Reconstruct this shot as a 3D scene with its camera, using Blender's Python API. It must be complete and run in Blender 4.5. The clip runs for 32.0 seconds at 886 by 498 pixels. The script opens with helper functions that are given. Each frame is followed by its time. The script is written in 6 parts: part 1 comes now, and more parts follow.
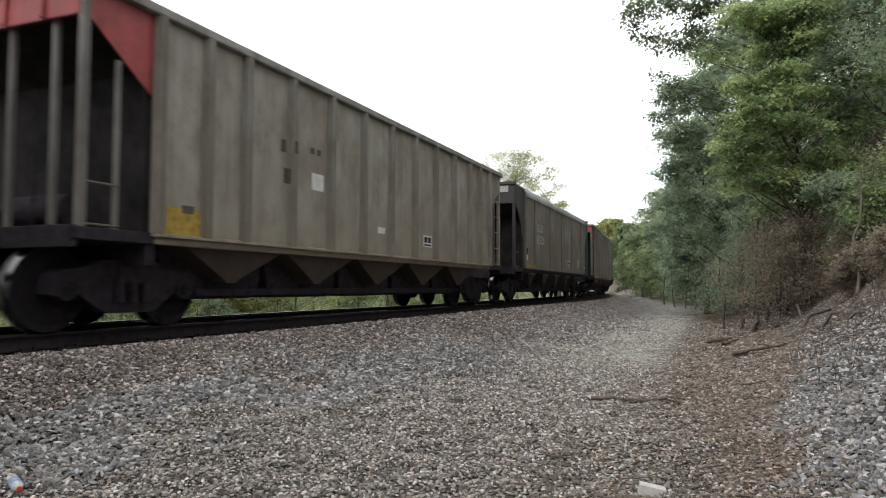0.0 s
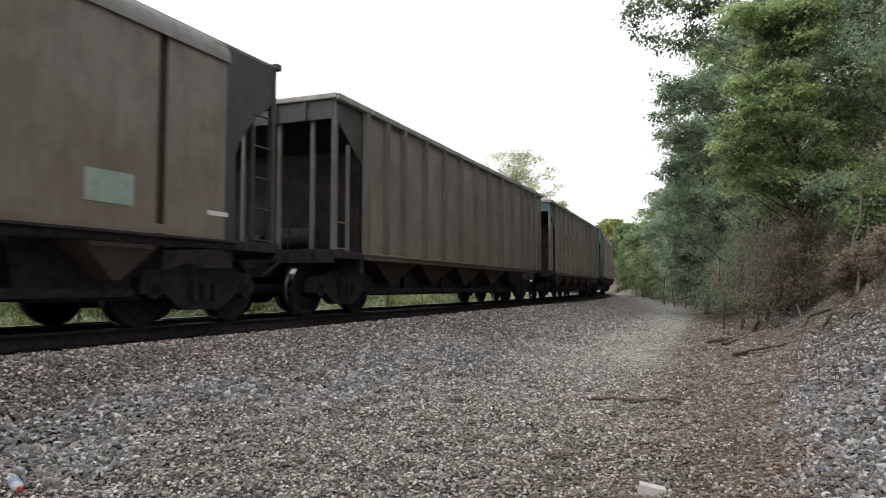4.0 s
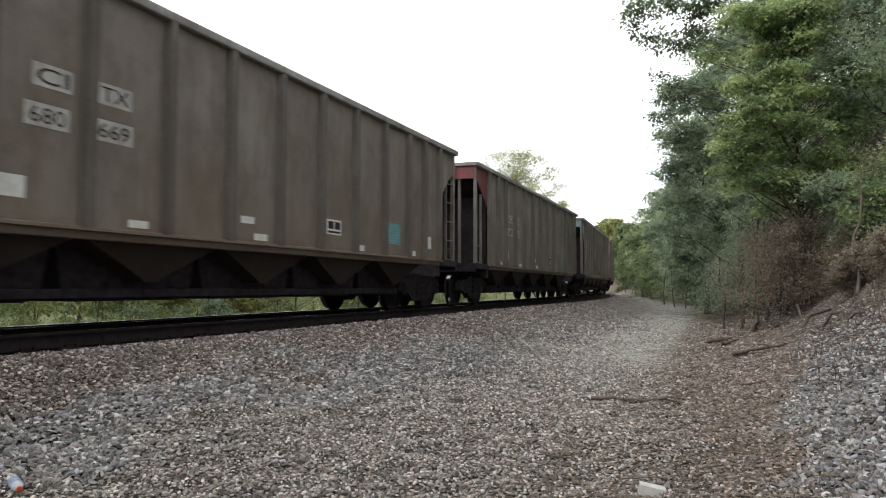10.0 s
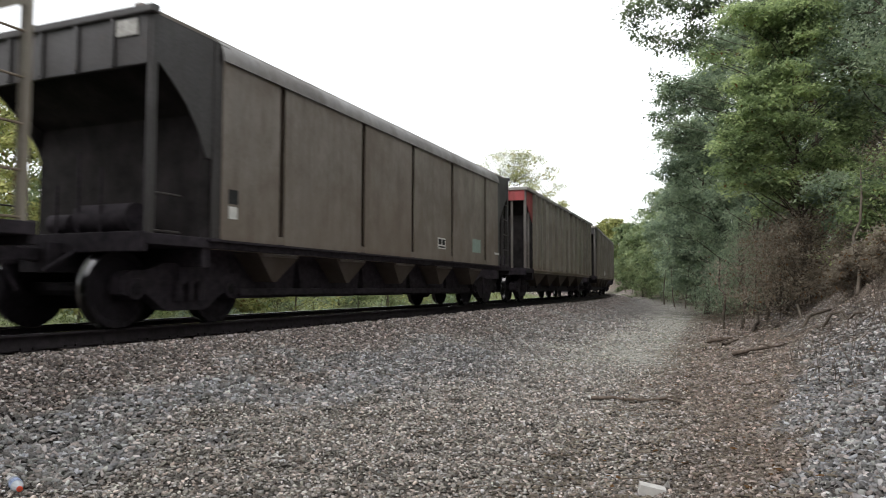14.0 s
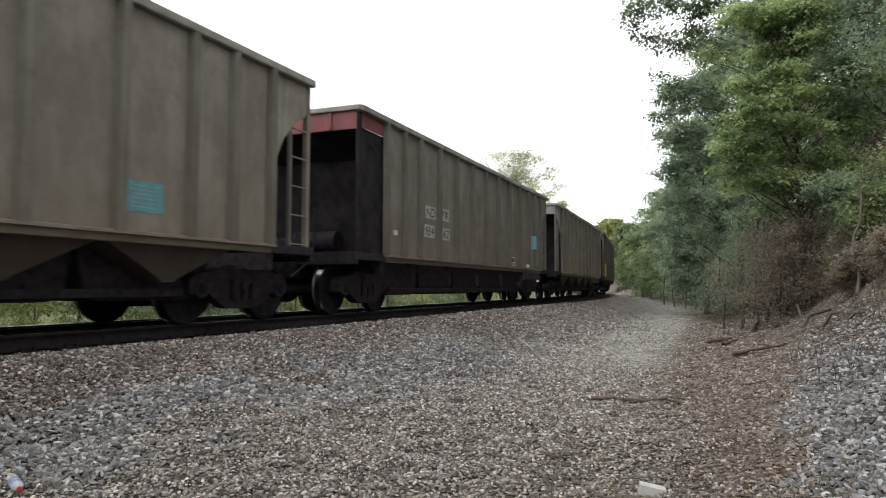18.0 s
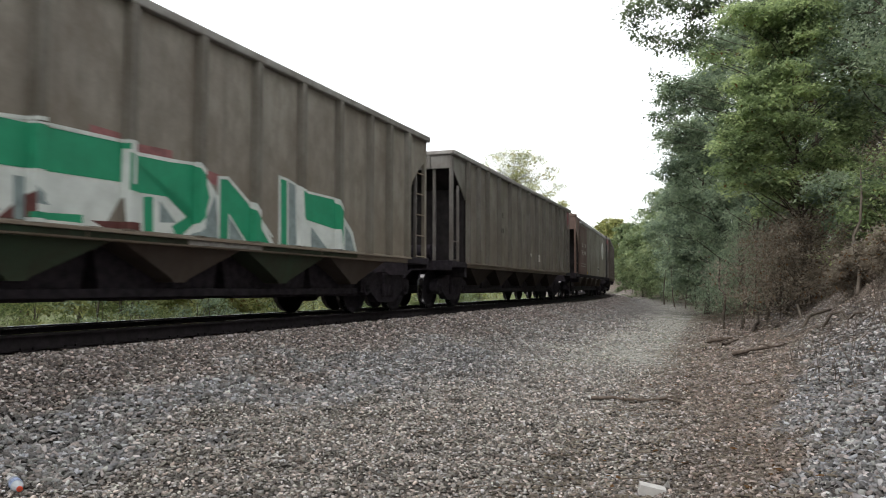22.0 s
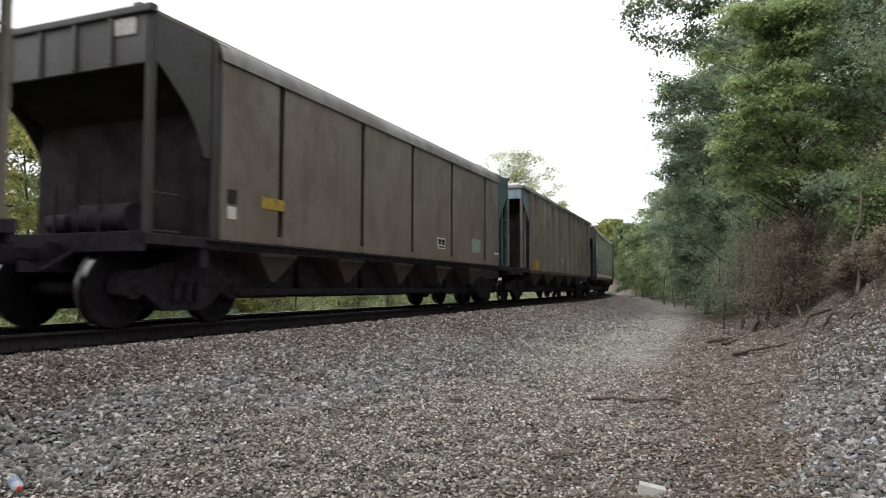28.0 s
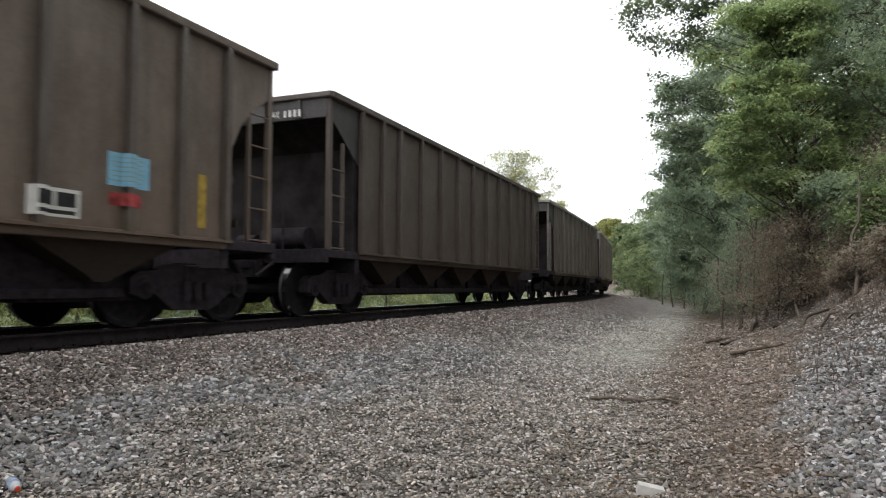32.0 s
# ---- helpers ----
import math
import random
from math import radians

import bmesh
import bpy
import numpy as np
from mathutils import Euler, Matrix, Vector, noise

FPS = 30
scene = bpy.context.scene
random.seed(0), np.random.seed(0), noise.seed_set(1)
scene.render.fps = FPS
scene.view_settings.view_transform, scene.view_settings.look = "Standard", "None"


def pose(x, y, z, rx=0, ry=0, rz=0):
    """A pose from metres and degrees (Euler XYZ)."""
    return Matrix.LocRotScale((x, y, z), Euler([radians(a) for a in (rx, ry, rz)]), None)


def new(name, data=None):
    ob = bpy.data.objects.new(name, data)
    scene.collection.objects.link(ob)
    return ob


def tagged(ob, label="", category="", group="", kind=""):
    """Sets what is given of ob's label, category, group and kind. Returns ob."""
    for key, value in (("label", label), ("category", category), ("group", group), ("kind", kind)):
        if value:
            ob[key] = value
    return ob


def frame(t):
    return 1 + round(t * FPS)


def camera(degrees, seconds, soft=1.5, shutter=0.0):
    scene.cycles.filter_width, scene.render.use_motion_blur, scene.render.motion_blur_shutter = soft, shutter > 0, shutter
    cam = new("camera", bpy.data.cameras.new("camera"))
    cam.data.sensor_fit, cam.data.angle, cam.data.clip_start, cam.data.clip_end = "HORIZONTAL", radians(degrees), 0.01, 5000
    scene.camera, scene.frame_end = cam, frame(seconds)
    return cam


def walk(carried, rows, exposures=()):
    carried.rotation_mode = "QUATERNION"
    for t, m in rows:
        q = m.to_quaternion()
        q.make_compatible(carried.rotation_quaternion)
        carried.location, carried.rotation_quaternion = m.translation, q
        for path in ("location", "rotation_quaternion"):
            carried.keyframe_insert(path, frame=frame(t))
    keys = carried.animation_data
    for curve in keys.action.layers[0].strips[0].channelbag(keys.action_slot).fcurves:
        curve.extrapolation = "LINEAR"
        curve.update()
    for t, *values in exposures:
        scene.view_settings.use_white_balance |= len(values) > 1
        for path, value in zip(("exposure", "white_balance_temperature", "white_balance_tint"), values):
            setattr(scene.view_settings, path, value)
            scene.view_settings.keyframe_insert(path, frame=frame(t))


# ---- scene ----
cam = camera(64.59, 32.0, soft=1.0, shutter=0.15)


def aim(right, up):
    """The camera's pose on its tripod, turned by small angles in degrees."""
    return Matrix.Translation((0, 0, 0.447)) @ pose(0, 0, 0, 93.106 + up, 0, -right) @ pose(0, 0, 0, 0, 0, 0.12)


# the tripod stands still until it is knocked near the end
walk(cam, [(0.0, aim(0, 0)), (29.1, aim(0, 0)), (29.4, aim(0.05, -0.1)), (29.8, aim(0.14, -0.28)), (30.3, aim(0.16, -0.3)),
           (31.1, aim(0.16, -0.28)), (31.4, aim(0.1, -0.02)), (31.7, aim(0.12, 0.0)), (32.0, aim(0.12, 0.0))],
     [(0.0, 0.57), (32.0, 0.57)])

# ---- light: a bright overcast sky with a weak, very soft sun ----
SUN_UP, SUN_TURN = 47, 222
world = bpy.data.worlds.new("overcast")
scene.world = world
world.use_nodes = True
wn = world.node_tree
sky = wn.nodes.new("ShaderNodeTexSky")
sky.sky_type, sky.sun_disc = "NISHITA", False
sky.sun_elevation, sky.sun_rotation = radians(SUN_UP), radians(SUN_TURN)
sky.air_density, sky.dust_density, sky.ozone_density = 1.0, 2.0, 1.0
cloud = wn.nodes.new("ShaderNodeMix")
cloud.data_type = "RGBA"
cloud.inputs[0].default_value = 0.85
cloud.inputs[7].default_value = (8.2, 8.3, 8.4, 1)
wn.links.new(sky.outputs[0], cloud.inputs[6])
wn.links.new(cloud.outputs[2], wn.nodes["Background"].inputs[0])
wn.nodes["Background"].inputs[1].default_value = 0.15
sun = new("sun", bpy.data.lights.new("sun", "SUN"))
sun.data.energy, sun.data.angle, sun.data.color = 0.75, radians(60), (1.0, 0.97, 0.93)
sun.matrix_world = pose(0, 0, 40, 90 - SUN_UP, 0, 180 - SUN_TURN)

Z_RAIL = -0.075

# ---- the track's line: straight, then a long left-hand curve ----
S_LINE = np.arange(-160.0, 760.0, 0.25)


def _line():
    bend = -0.00419 / (1 + np.exp(-np.clip((S_LINE - 22.44) / 8, -50, 50))) / (1 + np.exp(np.clip((S_LINE - 135) / 8, -50, 50)))
    zero = int(np.argmin(abs(S_LINE)))
    turn = np.cumsum(bend) * 0.25
    turn = 0.39918 + turn - turn[zero]
    x, y = np.cumsum(np.sin(turn)) * 0.25, np.cumsum(np.cos(turn)) * 0.25
    return x - x[zero] - 7.948 * math.cos(0.39918), y - y[zero] + 7.948 * math.sin(0.39918), turn


X_LINE, Y_LINE, TURN_LINE = _line()


def on_track(s, side=0.0):
    """The place s metres along the track, side metres to its right, and the heading there."""
    x, y, h = np.interp(s, S_LINE, X_LINE), np.interp(s, S_LINE, Y_LINE), np.interp(s, S_LINE, TURN_LINE)
    return x + side * np.cos(h), y - side * np.sin(h), h


def from_track(x, y):
    """s and side of places in the plan."""
    x, y = np.asarray(x, float).ravel(), np.asarray(y, float).ravel()
    s, side = np.empty_like(x), np.empty_like(x)
    pick = slice(0, None, 8)
    lx, ly, lh, ls = X_LINE[pick], Y_LINE[pick], TURN_LINE[pick], S_LINE[pick]
    for a in range(0, len(x), 4000):
        px, py = x[a:a + 4000], y[a:a + 4000]
        i = np.argmin((px[:, None] - lx) ** 2 + (py[:, None] - ly) ** 2, 1)
        dx, dy, h = px - lx[i], py - ly[i], lh[i]
        s[a:a + 4000] = ls[i] + dx * np.sin(h) + dy * np.cos(h)
        side[a:a + 4000] = dx * np.cos(h) - dy * np.sin(h)
    return s, side


PROFILE = ((-400, -2.5), (-60, -1.6), (-14, -1.3), (-7, -1.15), (-4.4, -1.0), (-3.4, -0.72), (-1.95, -0.285), (1.3, -0.285), (1.6, -0.22), (1.75, -0.21), (2.05, -0.26),
           (3.4, -0.66), (4.6, -0.8), (6.2, -0.86), (7.4, -0.85), (8.1, -0.74), (8.8, -0.45), (9.4, -0.1), (9.9, 0.3), (10.6, 0.8),
           (11.6, 1.25), (14, 1.8), (18, 2.6), (40, 6.0), (400, 14.0))


def wave(x, y, size, seed):
    """Smooth noise of about -1 to 1 for arrays of places."""
    rng = np.random.RandomState(seed)
    out = 0 * np.asarray(x, float)
    for _ in range(6):
        a, f, p = rng.uniform(0, 6.28), rng.uniform(0.6, 1.7) * 6.28 / size, rng.uniform(0, 6.28)
        out = out + np.sin((x * math.cos(a) + y * math.sin(a)) * f + p)
    return out / 3.2


def height(s, side, x, y):
    z = np.interp(side, [p[0] for p in PROFILE], [p[1] for p in PROFILE])
    loose = np.clip((side - 2.0) / 1.5, 0, 1)
    z = z + loose * (0.035 * wave(x, y, 2.2, 3) + 0.02 * wave(x, y, 0.7, 4))
    z = z + np.clip((side - 8.2) / 3, 0, 1) * (0.16 * wave(x, y, 4.0, 5) + 0.06 * wave(x, y, 1.3, 6))
    z = z + np.clip((-side - 5) / 4, 0, 1) * 0.12 * wave(x, y, 6.0, 7)
    z = z + 0.27 * np.exp(-(((s - 9.9) / 1.2) ** 2 + ((side - 4.05) / 0.7) ** 2))
    z = z + 0.16 * np.exp(-(((s - 4.8) / 2.2) ** 2 + ((side - 9.0) / 0.5) ** 2))
    return z


def ground_at(x, y):
    s, side = from_track([x], [y])
    return float(height(s, side, np.array([x]), np.array([y]))[0])


# ---- materials ----
def link(nt, a, b):
    nt.links.new(a, b)


def shader(name, rough=0.7, metal=0.0):
    m = bpy.data.materials.new(name)
    m.use_nodes = True
    nt = m.node_tree
    b = nt.nodes["Principled BSDF"]
    b.inputs["Roughness"].default_value, b.inputs["Metallic"].default_value = rough, metal
    b.inputs["Specular IOR Level"].default_value = 0.12 if rough > 0.75 else 0.4
    return m, nt, b


def noise_node(nt, scale, detail=4.0, rough=0.6, vector=None, squash=None):
    n = nt.nodes.new("ShaderNodeTexNoise")
    n.inputs["Scale"].default_value, n.inputs["Detail"].default_value, n.inputs["Roughness"].default_value = scale, detail, rough
    if vector is not None:
        if squash:
            mp = nt.nodes.new("ShaderNodeMapping")
            mp.inputs["Scale"].default_value = squash
            link(nt, vector, mp.inputs["Vector"])
            vector = mp.outputs[0]
        link(nt, vector, n.inputs["Vector"])
    return n.outputs[0]


def ramp(nt, value, stops):
    r = nt.nodes.new("ShaderNodeValToRGB")
    e = r.color_ramp.elements
    while len(e) < len(stops):
        e.new(0.5)
    for el, (p, c) in zip(e, stops):
        el.position, el.color = p, (*c, 1) if len(c) == 3 else c
    link(nt, value, r.inputs[0])
    return r.outputs[0]


def mix(nt, factor, a, b, mode="MIX"):
    n = nt.nodes.new("ShaderNodeMix")
    n.data_type, n.blend_type = "RGBA", mode
    for sock, v in ((n.inputs[0], factor), (n.inputs[6], a), (n.inputs[7], b)):
        if isinstance(v, (int, float)):
            sock.default_value = v
        elif isinstance(v, tuple):
            sock.default_value = (*v, 1)
        else:
            link(nt, v, sock)
    return n.outputs[2]


def math_node(nt, op, a, b=0.0, clamp=False):
    n = nt.nodes.new("ShaderNodeMath")
    n.operation, n.use_clamp = op, clamp
    for sock, v in ((n.inputs[0], a), (n.inputs[1], b)):
        if isinstance(v, (int, float)):
            sock.default_value = v
        else:
            link(nt, v, sock)
    return n.outputs[0]


def bump(nt, b, value, strength, distance):
    n = nt.nodes.new("ShaderNodeBump")
    n.inputs["Strength"].default_value, n.inputs["Distance"].default_value = strength, distance
    link(nt, value, n.inputs["Height"])
    link(nt, n.outputs[0], b.inputs["Normal"])


def shifted(nt):
    """Object coordinates, shifted by a random amount for each object."""
    tc, oi = nt.nodes.new("ShaderNodeTexCoord"), nt.nodes.new("ShaderNodeObjectInfo")
    add = nt.nodes.new("ShaderNodeVectorMath")
    add.operation = "MULTIPLY_ADD"
    add.inputs[1].default_value = (1, 1, 1)
    sc = nt.nodes.new("ShaderNodeVectorMath")
    sc.operation = "SCALE"
    sc.inputs[0].default_value = (37.0, 11.0, 23.0)
    link(nt, oi.outputs["Random"], sc.inputs["Scale"])
    link(nt, tc.outputs["Object"], add.inputs[0])
    link(nt, sc.outputs[0], add.inputs[2])
    return add.outputs[0], oi.outputs["Random"]


def weathered(name, base, dirt, rough=0.52, metal=0.0, streak=0.5, rust=0.25):
    """Painted or bare car sheet: large stains, streaks that run down, rust specks and grime."""
    m, nt, b = shader(name, rough, metal)
    v, rnd = shifted(nt)
    big = noise_node(nt, 0.55, 5, 0.6, v)
    run = noise_node(nt, 1.0, 5, 0.7, v, (5.0, 5.0, 0.35))
    fine = noise_node(nt, 26.0, 3, 0.7, v)
    patches = noise_node(nt, 2.3, 6, 0.7, v, (1.0, 1.0, 0.6))
    spots = noise_node(nt, 4.0, 6, 0.75, v)
    c = mix(nt, ramp(nt, big, ((0.3, (0, 0, 0)), (0.72, (1, 1, 1)))), base, dirt)
    c = mix(nt, math_node(nt, "MULTIPLY", ramp(nt, run, ((0.45, (0, 0, 0)), (0.72, (1, 1, 1)))), streak), c, tuple(0.55 * d for d in dirt))
    c = mix(nt, math_node(nt, "MULTIPLY", ramp(nt, spots, ((0.62, (0, 0, 0)), (0.74, (1, 1, 1)))), rust), c, (0.13, 0.055, 0.025))
    c = mix(nt, math_node(nt, "MULTIPLY", ramp(nt, patches, ((0.42, (0, 0, 0)), (0.62, (1, 1, 1)))), 0.65), c, tuple(w * d for w, d in zip((0.66, 0.6, 0.54), dirt)))
    c = mix(nt, 0.05, c, ramp(nt, fine, ((0.3, (0.02, 0.02, 0.02)), (0.7, (0.5, 0.48, 0.45)))))
    tc2, sep = nt.nodes.new("ShaderNodeTexCoord"), nt.nodes.new("ShaderNodeSeparateXYZ")
    link(nt, tc2.outputs["Object"], sep.inputs[0])
    dust = math_node(nt, "MULTIPLY", math_node(nt, "ADD", math_node(nt, "MULTIPLY", sep.outputs[2], -0.4), math_node(nt, "ADD", 0.5, big)), 0.6, True)
    c = mix(nt, dust, c, tuple(0.5 * (p + q) * w for p, q, w in zip(base, dirt, (0.97, 0.88, 0.77))))
    # rust that creeps up from the lower seam in ragged tongues
    creep = math_node(nt, "ADD", math_node(nt, "MULTIPLY", sep.outputs[2], -2.6), math_node(nt, "ADD", 2.75, math_node(nt, "MULTIPLY", noise_node(nt, 3.0, 7, 0.75, v, (1.0, 1.0, 0.5)), 1.7)))
    c = mix(nt, math_node(nt, "MULTIPLY", ramp(nt, creep, ((0.6, (0, 0, 0)), (1.0, (1, 1, 1)))), 0.8 * min(1.0, 2 * rust)), c, tuple(w * d for w, d in zip((0.7, 0.48, 0.35), dirt)))
    link(nt, c, b.inputs["Base Color"])
    link(nt, ramp(nt, big, ((0.3, (rough - 0.1,) * 3), (0.7, (min(rough + 0.2, 1),) * 3))), b.inputs["Roughness"])
    bump(nt, b, big, 0.3, 0.05)
    return m


def plain(name, base, rough=0.6, metal=0.0, vary=0.3, scale=9.0):
    m, nt, b = shader(name, rough, metal)
    v, _ = shifted(nt)
    n = noise_node(nt, scale, 5, 0.65, v)
    dark = tuple(c * (1 - vary) for c in base)
    light = tuple(min(c * (1 + vary), 1) for c in base)
    link(nt, ramp(nt, n, ((0.3, dark), (0.7, light))), b.inputs["Base Color"])
    bump(nt, b, n, 0.15, 0.01)
    return m


def zone(nt, name):
    a = nt.nodes.new("ShaderNodeAttribute")
    a.attribute_name = name
    return a.outputs["Fac"]


def stone_colour(nt, rnd):
    """Crushed stone: rusty near the rails, blue-grey where fresh, tan where old, by the zones of the ground."""
    rusty = ramp(nt, rnd, ((0.0, (0.05, 0.04, 0.037)), (0.4, (0.145, 0.12, 0.107)), (0.8, (0.28, 0.242, 0.22)), (1.0, (0.58, 0.53, 0.5))))
    fresh = ramp(nt, rnd, ((0.0, (0.042, 0.041, 0.042)), (0.35, (0.135, 0.134, 0.134)), (0.8, (0.285, 0.284, 0.282)), (1.0, (0.56, 0.557, 0.55))))
    tan = ramp(nt, rnd, ((0.0, (0.06, 0.053, 0.046)), (0.35, (0.18, 0.163, 0.142)), (0.8, (0.36, 0.333, 0.298)), (1.0, (0.68, 0.65, 0.61))))
    pale = ramp(nt, rnd, ((0.0, (0.15, 0.142, 0.122)), (0.45, (0.36, 0.35, 0.31)), (1.0, (0.66, 0.645, 0.6))))
    earth = ramp(nt, rnd, ((0.0, (0.06, 0.045, 0.037)), (0.5, (0.19, 0.147, 0.122)), (0.85, (0.33, 0.265, 0.225)), (1.0, (0.52, 0.45, 0.4))))
    c = mix(nt, zone(nt, "fresh"), tan, fresh)
    c = mix(nt, zone(nt, "path"), c, pale)
    c = mix(nt, math_node(nt, "MULTIPLY", zone(nt, "litter"), 0.9), c, earth)
    c = mix(nt, zone(nt, "rusty"), c, rusty)
    # single stones that are redder, bluer or mossier than their neighbours
    odd = math_node(nt, "FRACT", math_node(nt, "MULTIPLY", rnd, 57.3))
    hue = ramp(nt, odd, ((0.0, (1.0, 0.97, 0.96)), (0.3, (1.12, 0.96, 0.88)), (0.5, (0.95, 0.98, 1.06)), (0.75, (1.0, 1.02, 0.93)), (1.0, (0.72, 0.72, 0.76))))
    return mix(nt, 1.0, mix(nt, 1.0, c, hue, "MULTIPLY"), (1.2, 1.2, 1.24), "MULTIPLY")


def ground_material():
    m, nt, b = shader("ground_cover", 0.95)
    g = nt.nodes.new("ShaderNodeNewGeometry").outputs["Position"]
    cells = nt.nodes.new("ShaderNodeTexVoronoi")
    cells.inputs["Scale"].default_value = 30.0
    link(nt, g, cells.inputs["Vector"])
    edge = nt.nodes.new("ShaderNodeTexVoronoi")
    edge.feature, edge.inputs["Scale"].default_value = "DISTANCE_TO_EDGE", 30.0
    link(nt, g, edge.inputs["Vector"])
    bw = nt.nodes.new("ShaderNodeSeparateColor")
    link(nt, cells.outputs["Color"], bw.inputs[0])
    big, mid, fine = noise_node(nt, 0.5, 4, 0.6, g), noise_node(nt, 3.0, 6, 0.7, g), noise_node(nt, 40.0, 4, 0.7, g)
    c = stone_colour(nt, bw.outputs[0])
    # shade between stones: cell edges and the sheet beneath are coloured darker
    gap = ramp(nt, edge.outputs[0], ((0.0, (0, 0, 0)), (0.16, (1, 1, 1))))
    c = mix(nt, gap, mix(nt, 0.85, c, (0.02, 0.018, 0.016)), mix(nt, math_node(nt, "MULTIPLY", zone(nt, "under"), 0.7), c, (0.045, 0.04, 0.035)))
    path = mix(nt, mid, (0.34, 0.33, 0.29), (0.56, 0.545, 0.5))
    path = mix(nt, ramp(nt, big, ((0.52, (0, 0, 0)), (0.68, (0.8, 0.8, 0.8)))), path, (0.19, 0.185, 0.125))
    path = mix(nt, 0.25, path, c)
    c = mix(nt, zone(nt, "path"), c, path)
    litter = ramp(nt, mid, ((0.25, (0.085, 0.068, 0.055)), (0.5, (0.185, 0.152, 0.125)), (0.75, (0.3, 0.262, 0.22))))
    litter = mix(nt, 0.35, litter, ramp(nt, fine, ((0.3, (0.05, 0.038, 0.03)), (0.7, (0.34, 0.28, 0.235)))))
    c = mix(nt, zone(nt, "litter"), c, litter)
    grass = ramp(nt, mid, ((0.25, (0.06, 0.075, 0.03)), (0.55, (0.13, 0.15, 0.065)), (0.8, (0.22, 0.235, 0.12))))
    c = mix(nt, zone(nt, "grass"), c, grass)
    # dark strip under the train: coal dust plus its shade, put into the colour
    c = mix(nt, zone(nt, "coal"), c, (0.05, 0.043, 0.041))
    mottle = noise_node(nt, 11.0, 3, 0.75, g)
    c = mix(nt, 1.0, c, mix(nt, ramp(nt, mottle, ((0.36, (0, 0, 0)), (0.64, (1, 1, 1)))), (0.52, 0.52, 0.52), (1.5, 1.5, 1.5)), "MULTIPLY")
    link(nt, c, b.inputs["Base Color"])
    h = math_node(nt, "ADD", math_node(nt, "MULTIPLY", gap, 0.6), math_node(nt, "MULTIPLY", bw.outputs[1], 0.6))
    bump(nt, b, math_node(nt, "ADD", h, fine), 0.8, 0.025)
    return m


def stone_material():
    m, nt, b = shader("crushed_stone", 0.9)
    geo = nt.nodes.new("ShaderNodeNewGeometry")
    n = noise_node(nt, 60.0, 4, 0.7, geo.outputs["Position"])
    c = stone_colour(nt, math_node(nt, "POWER", geo.outputs["Random Per Island"], 1.2))
    c = mix(nt, 0.25, c, ramp(nt, n, ((0.3, (0.05, 0.045, 0.04)), (0.7, (0.45, 0.43, 0.4)))))
    link(nt, c, b.inputs["Base Color"])
    bump(nt, b, n, 0.4, 0.006)
    return m


def leaf_material(name, dark, mid, light, dry=0.0):
    m, nt, b = shader(name, 0.8)
    geo = nt.nodes.new("ShaderNodeNewGeometry")
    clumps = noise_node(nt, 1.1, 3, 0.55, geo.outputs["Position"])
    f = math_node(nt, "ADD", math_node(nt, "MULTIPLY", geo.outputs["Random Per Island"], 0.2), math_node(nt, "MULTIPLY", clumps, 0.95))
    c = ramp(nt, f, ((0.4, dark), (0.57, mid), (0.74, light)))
    if dry:
        d = math_node(nt, "GREATER_THAN", math_node(nt, "FRACT", math_node(nt, "MULTIPLY", geo.outputs["Random Per Island"], 7.13)), 1 - dry)
        c = mix(nt, d, c, (0.2, 0.11, 0.05))
    link(nt, c, b.inputs["Base Color"])
    t = nt.nodes.new("ShaderNodeBsdfTranslucent")
    link(nt, c, t.inputs["Color"])
    ms = nt.nodes.new("ShaderNodeMixShader")
    ms.inputs[0].default_value = 0.62
    link(nt, b.outputs[0], ms.inputs[1])
    link(nt, t.outputs[0], ms.inputs[2])
    link(nt, ms.outputs[0], nt.nodes["Material Output"].inputs["Surface"])
    return m


def bark_material(name, a, b2):
    m, nt, b = shader(name, 0.95)
    v, _ = shifted(nt)
    n = noise_node(nt, 1.0, 6, 0.75, v, (9, 9, 1.6))
    link(nt, ramp(nt, n, ((0.3, a), (0.7, b2))), b.inputs["Base Color"])
    bump(nt, b, n, 0.8, 0.03)
    return m


M_GROUND, M_STONE = ground_material(), stone_material()
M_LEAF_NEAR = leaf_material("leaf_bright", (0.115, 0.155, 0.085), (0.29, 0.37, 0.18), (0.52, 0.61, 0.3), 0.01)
# greyed and lightened, like leaf_pale and leaf_dry, to carry the haze
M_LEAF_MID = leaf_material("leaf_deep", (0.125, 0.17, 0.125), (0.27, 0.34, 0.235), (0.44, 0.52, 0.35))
# darker leaf colour stands in for shade and for the back-lit bough
M_LEAF_SHADE = leaf_material("leaf_shaded", (0.05, 0.072, 0.045), (0.12, 0.155, 0.09), (0.22, 0.265, 0.15))
M_LEAF_FAR = leaf_material("leaf_pale", (0.14, 0.185, 0.11), (0.26, 0.325, 0.175), (0.4, 0.46, 0.25))
M_LEAF_GOLD = leaf_material("leaf_gold", (0.17, 0.19, 0.08), (0.35, 0.37, 0.15), (0.56, 0.55, 0.24), 0.03)
M_LEAF_DRY = leaf_material("leaf_dry", (0.15, 0.128, 0.103), (0.285, 0.243, 0.192), (0.42, 0.372, 0.3), 0.06)
M_GRASS = leaf_material("grass_blade", (0.08, 0.11, 0.045), (0.16, 0.2, 0.08), (0.28, 0.31, 0.14))
M_BARK = bark_material("bark", (0.05, 0.042, 0.034), (0.15, 0.125, 0.1))
M_TWIG = bark_material("dead_wood", (0.08, 0.062, 0.05), (0.21, 0.17, 0.14))
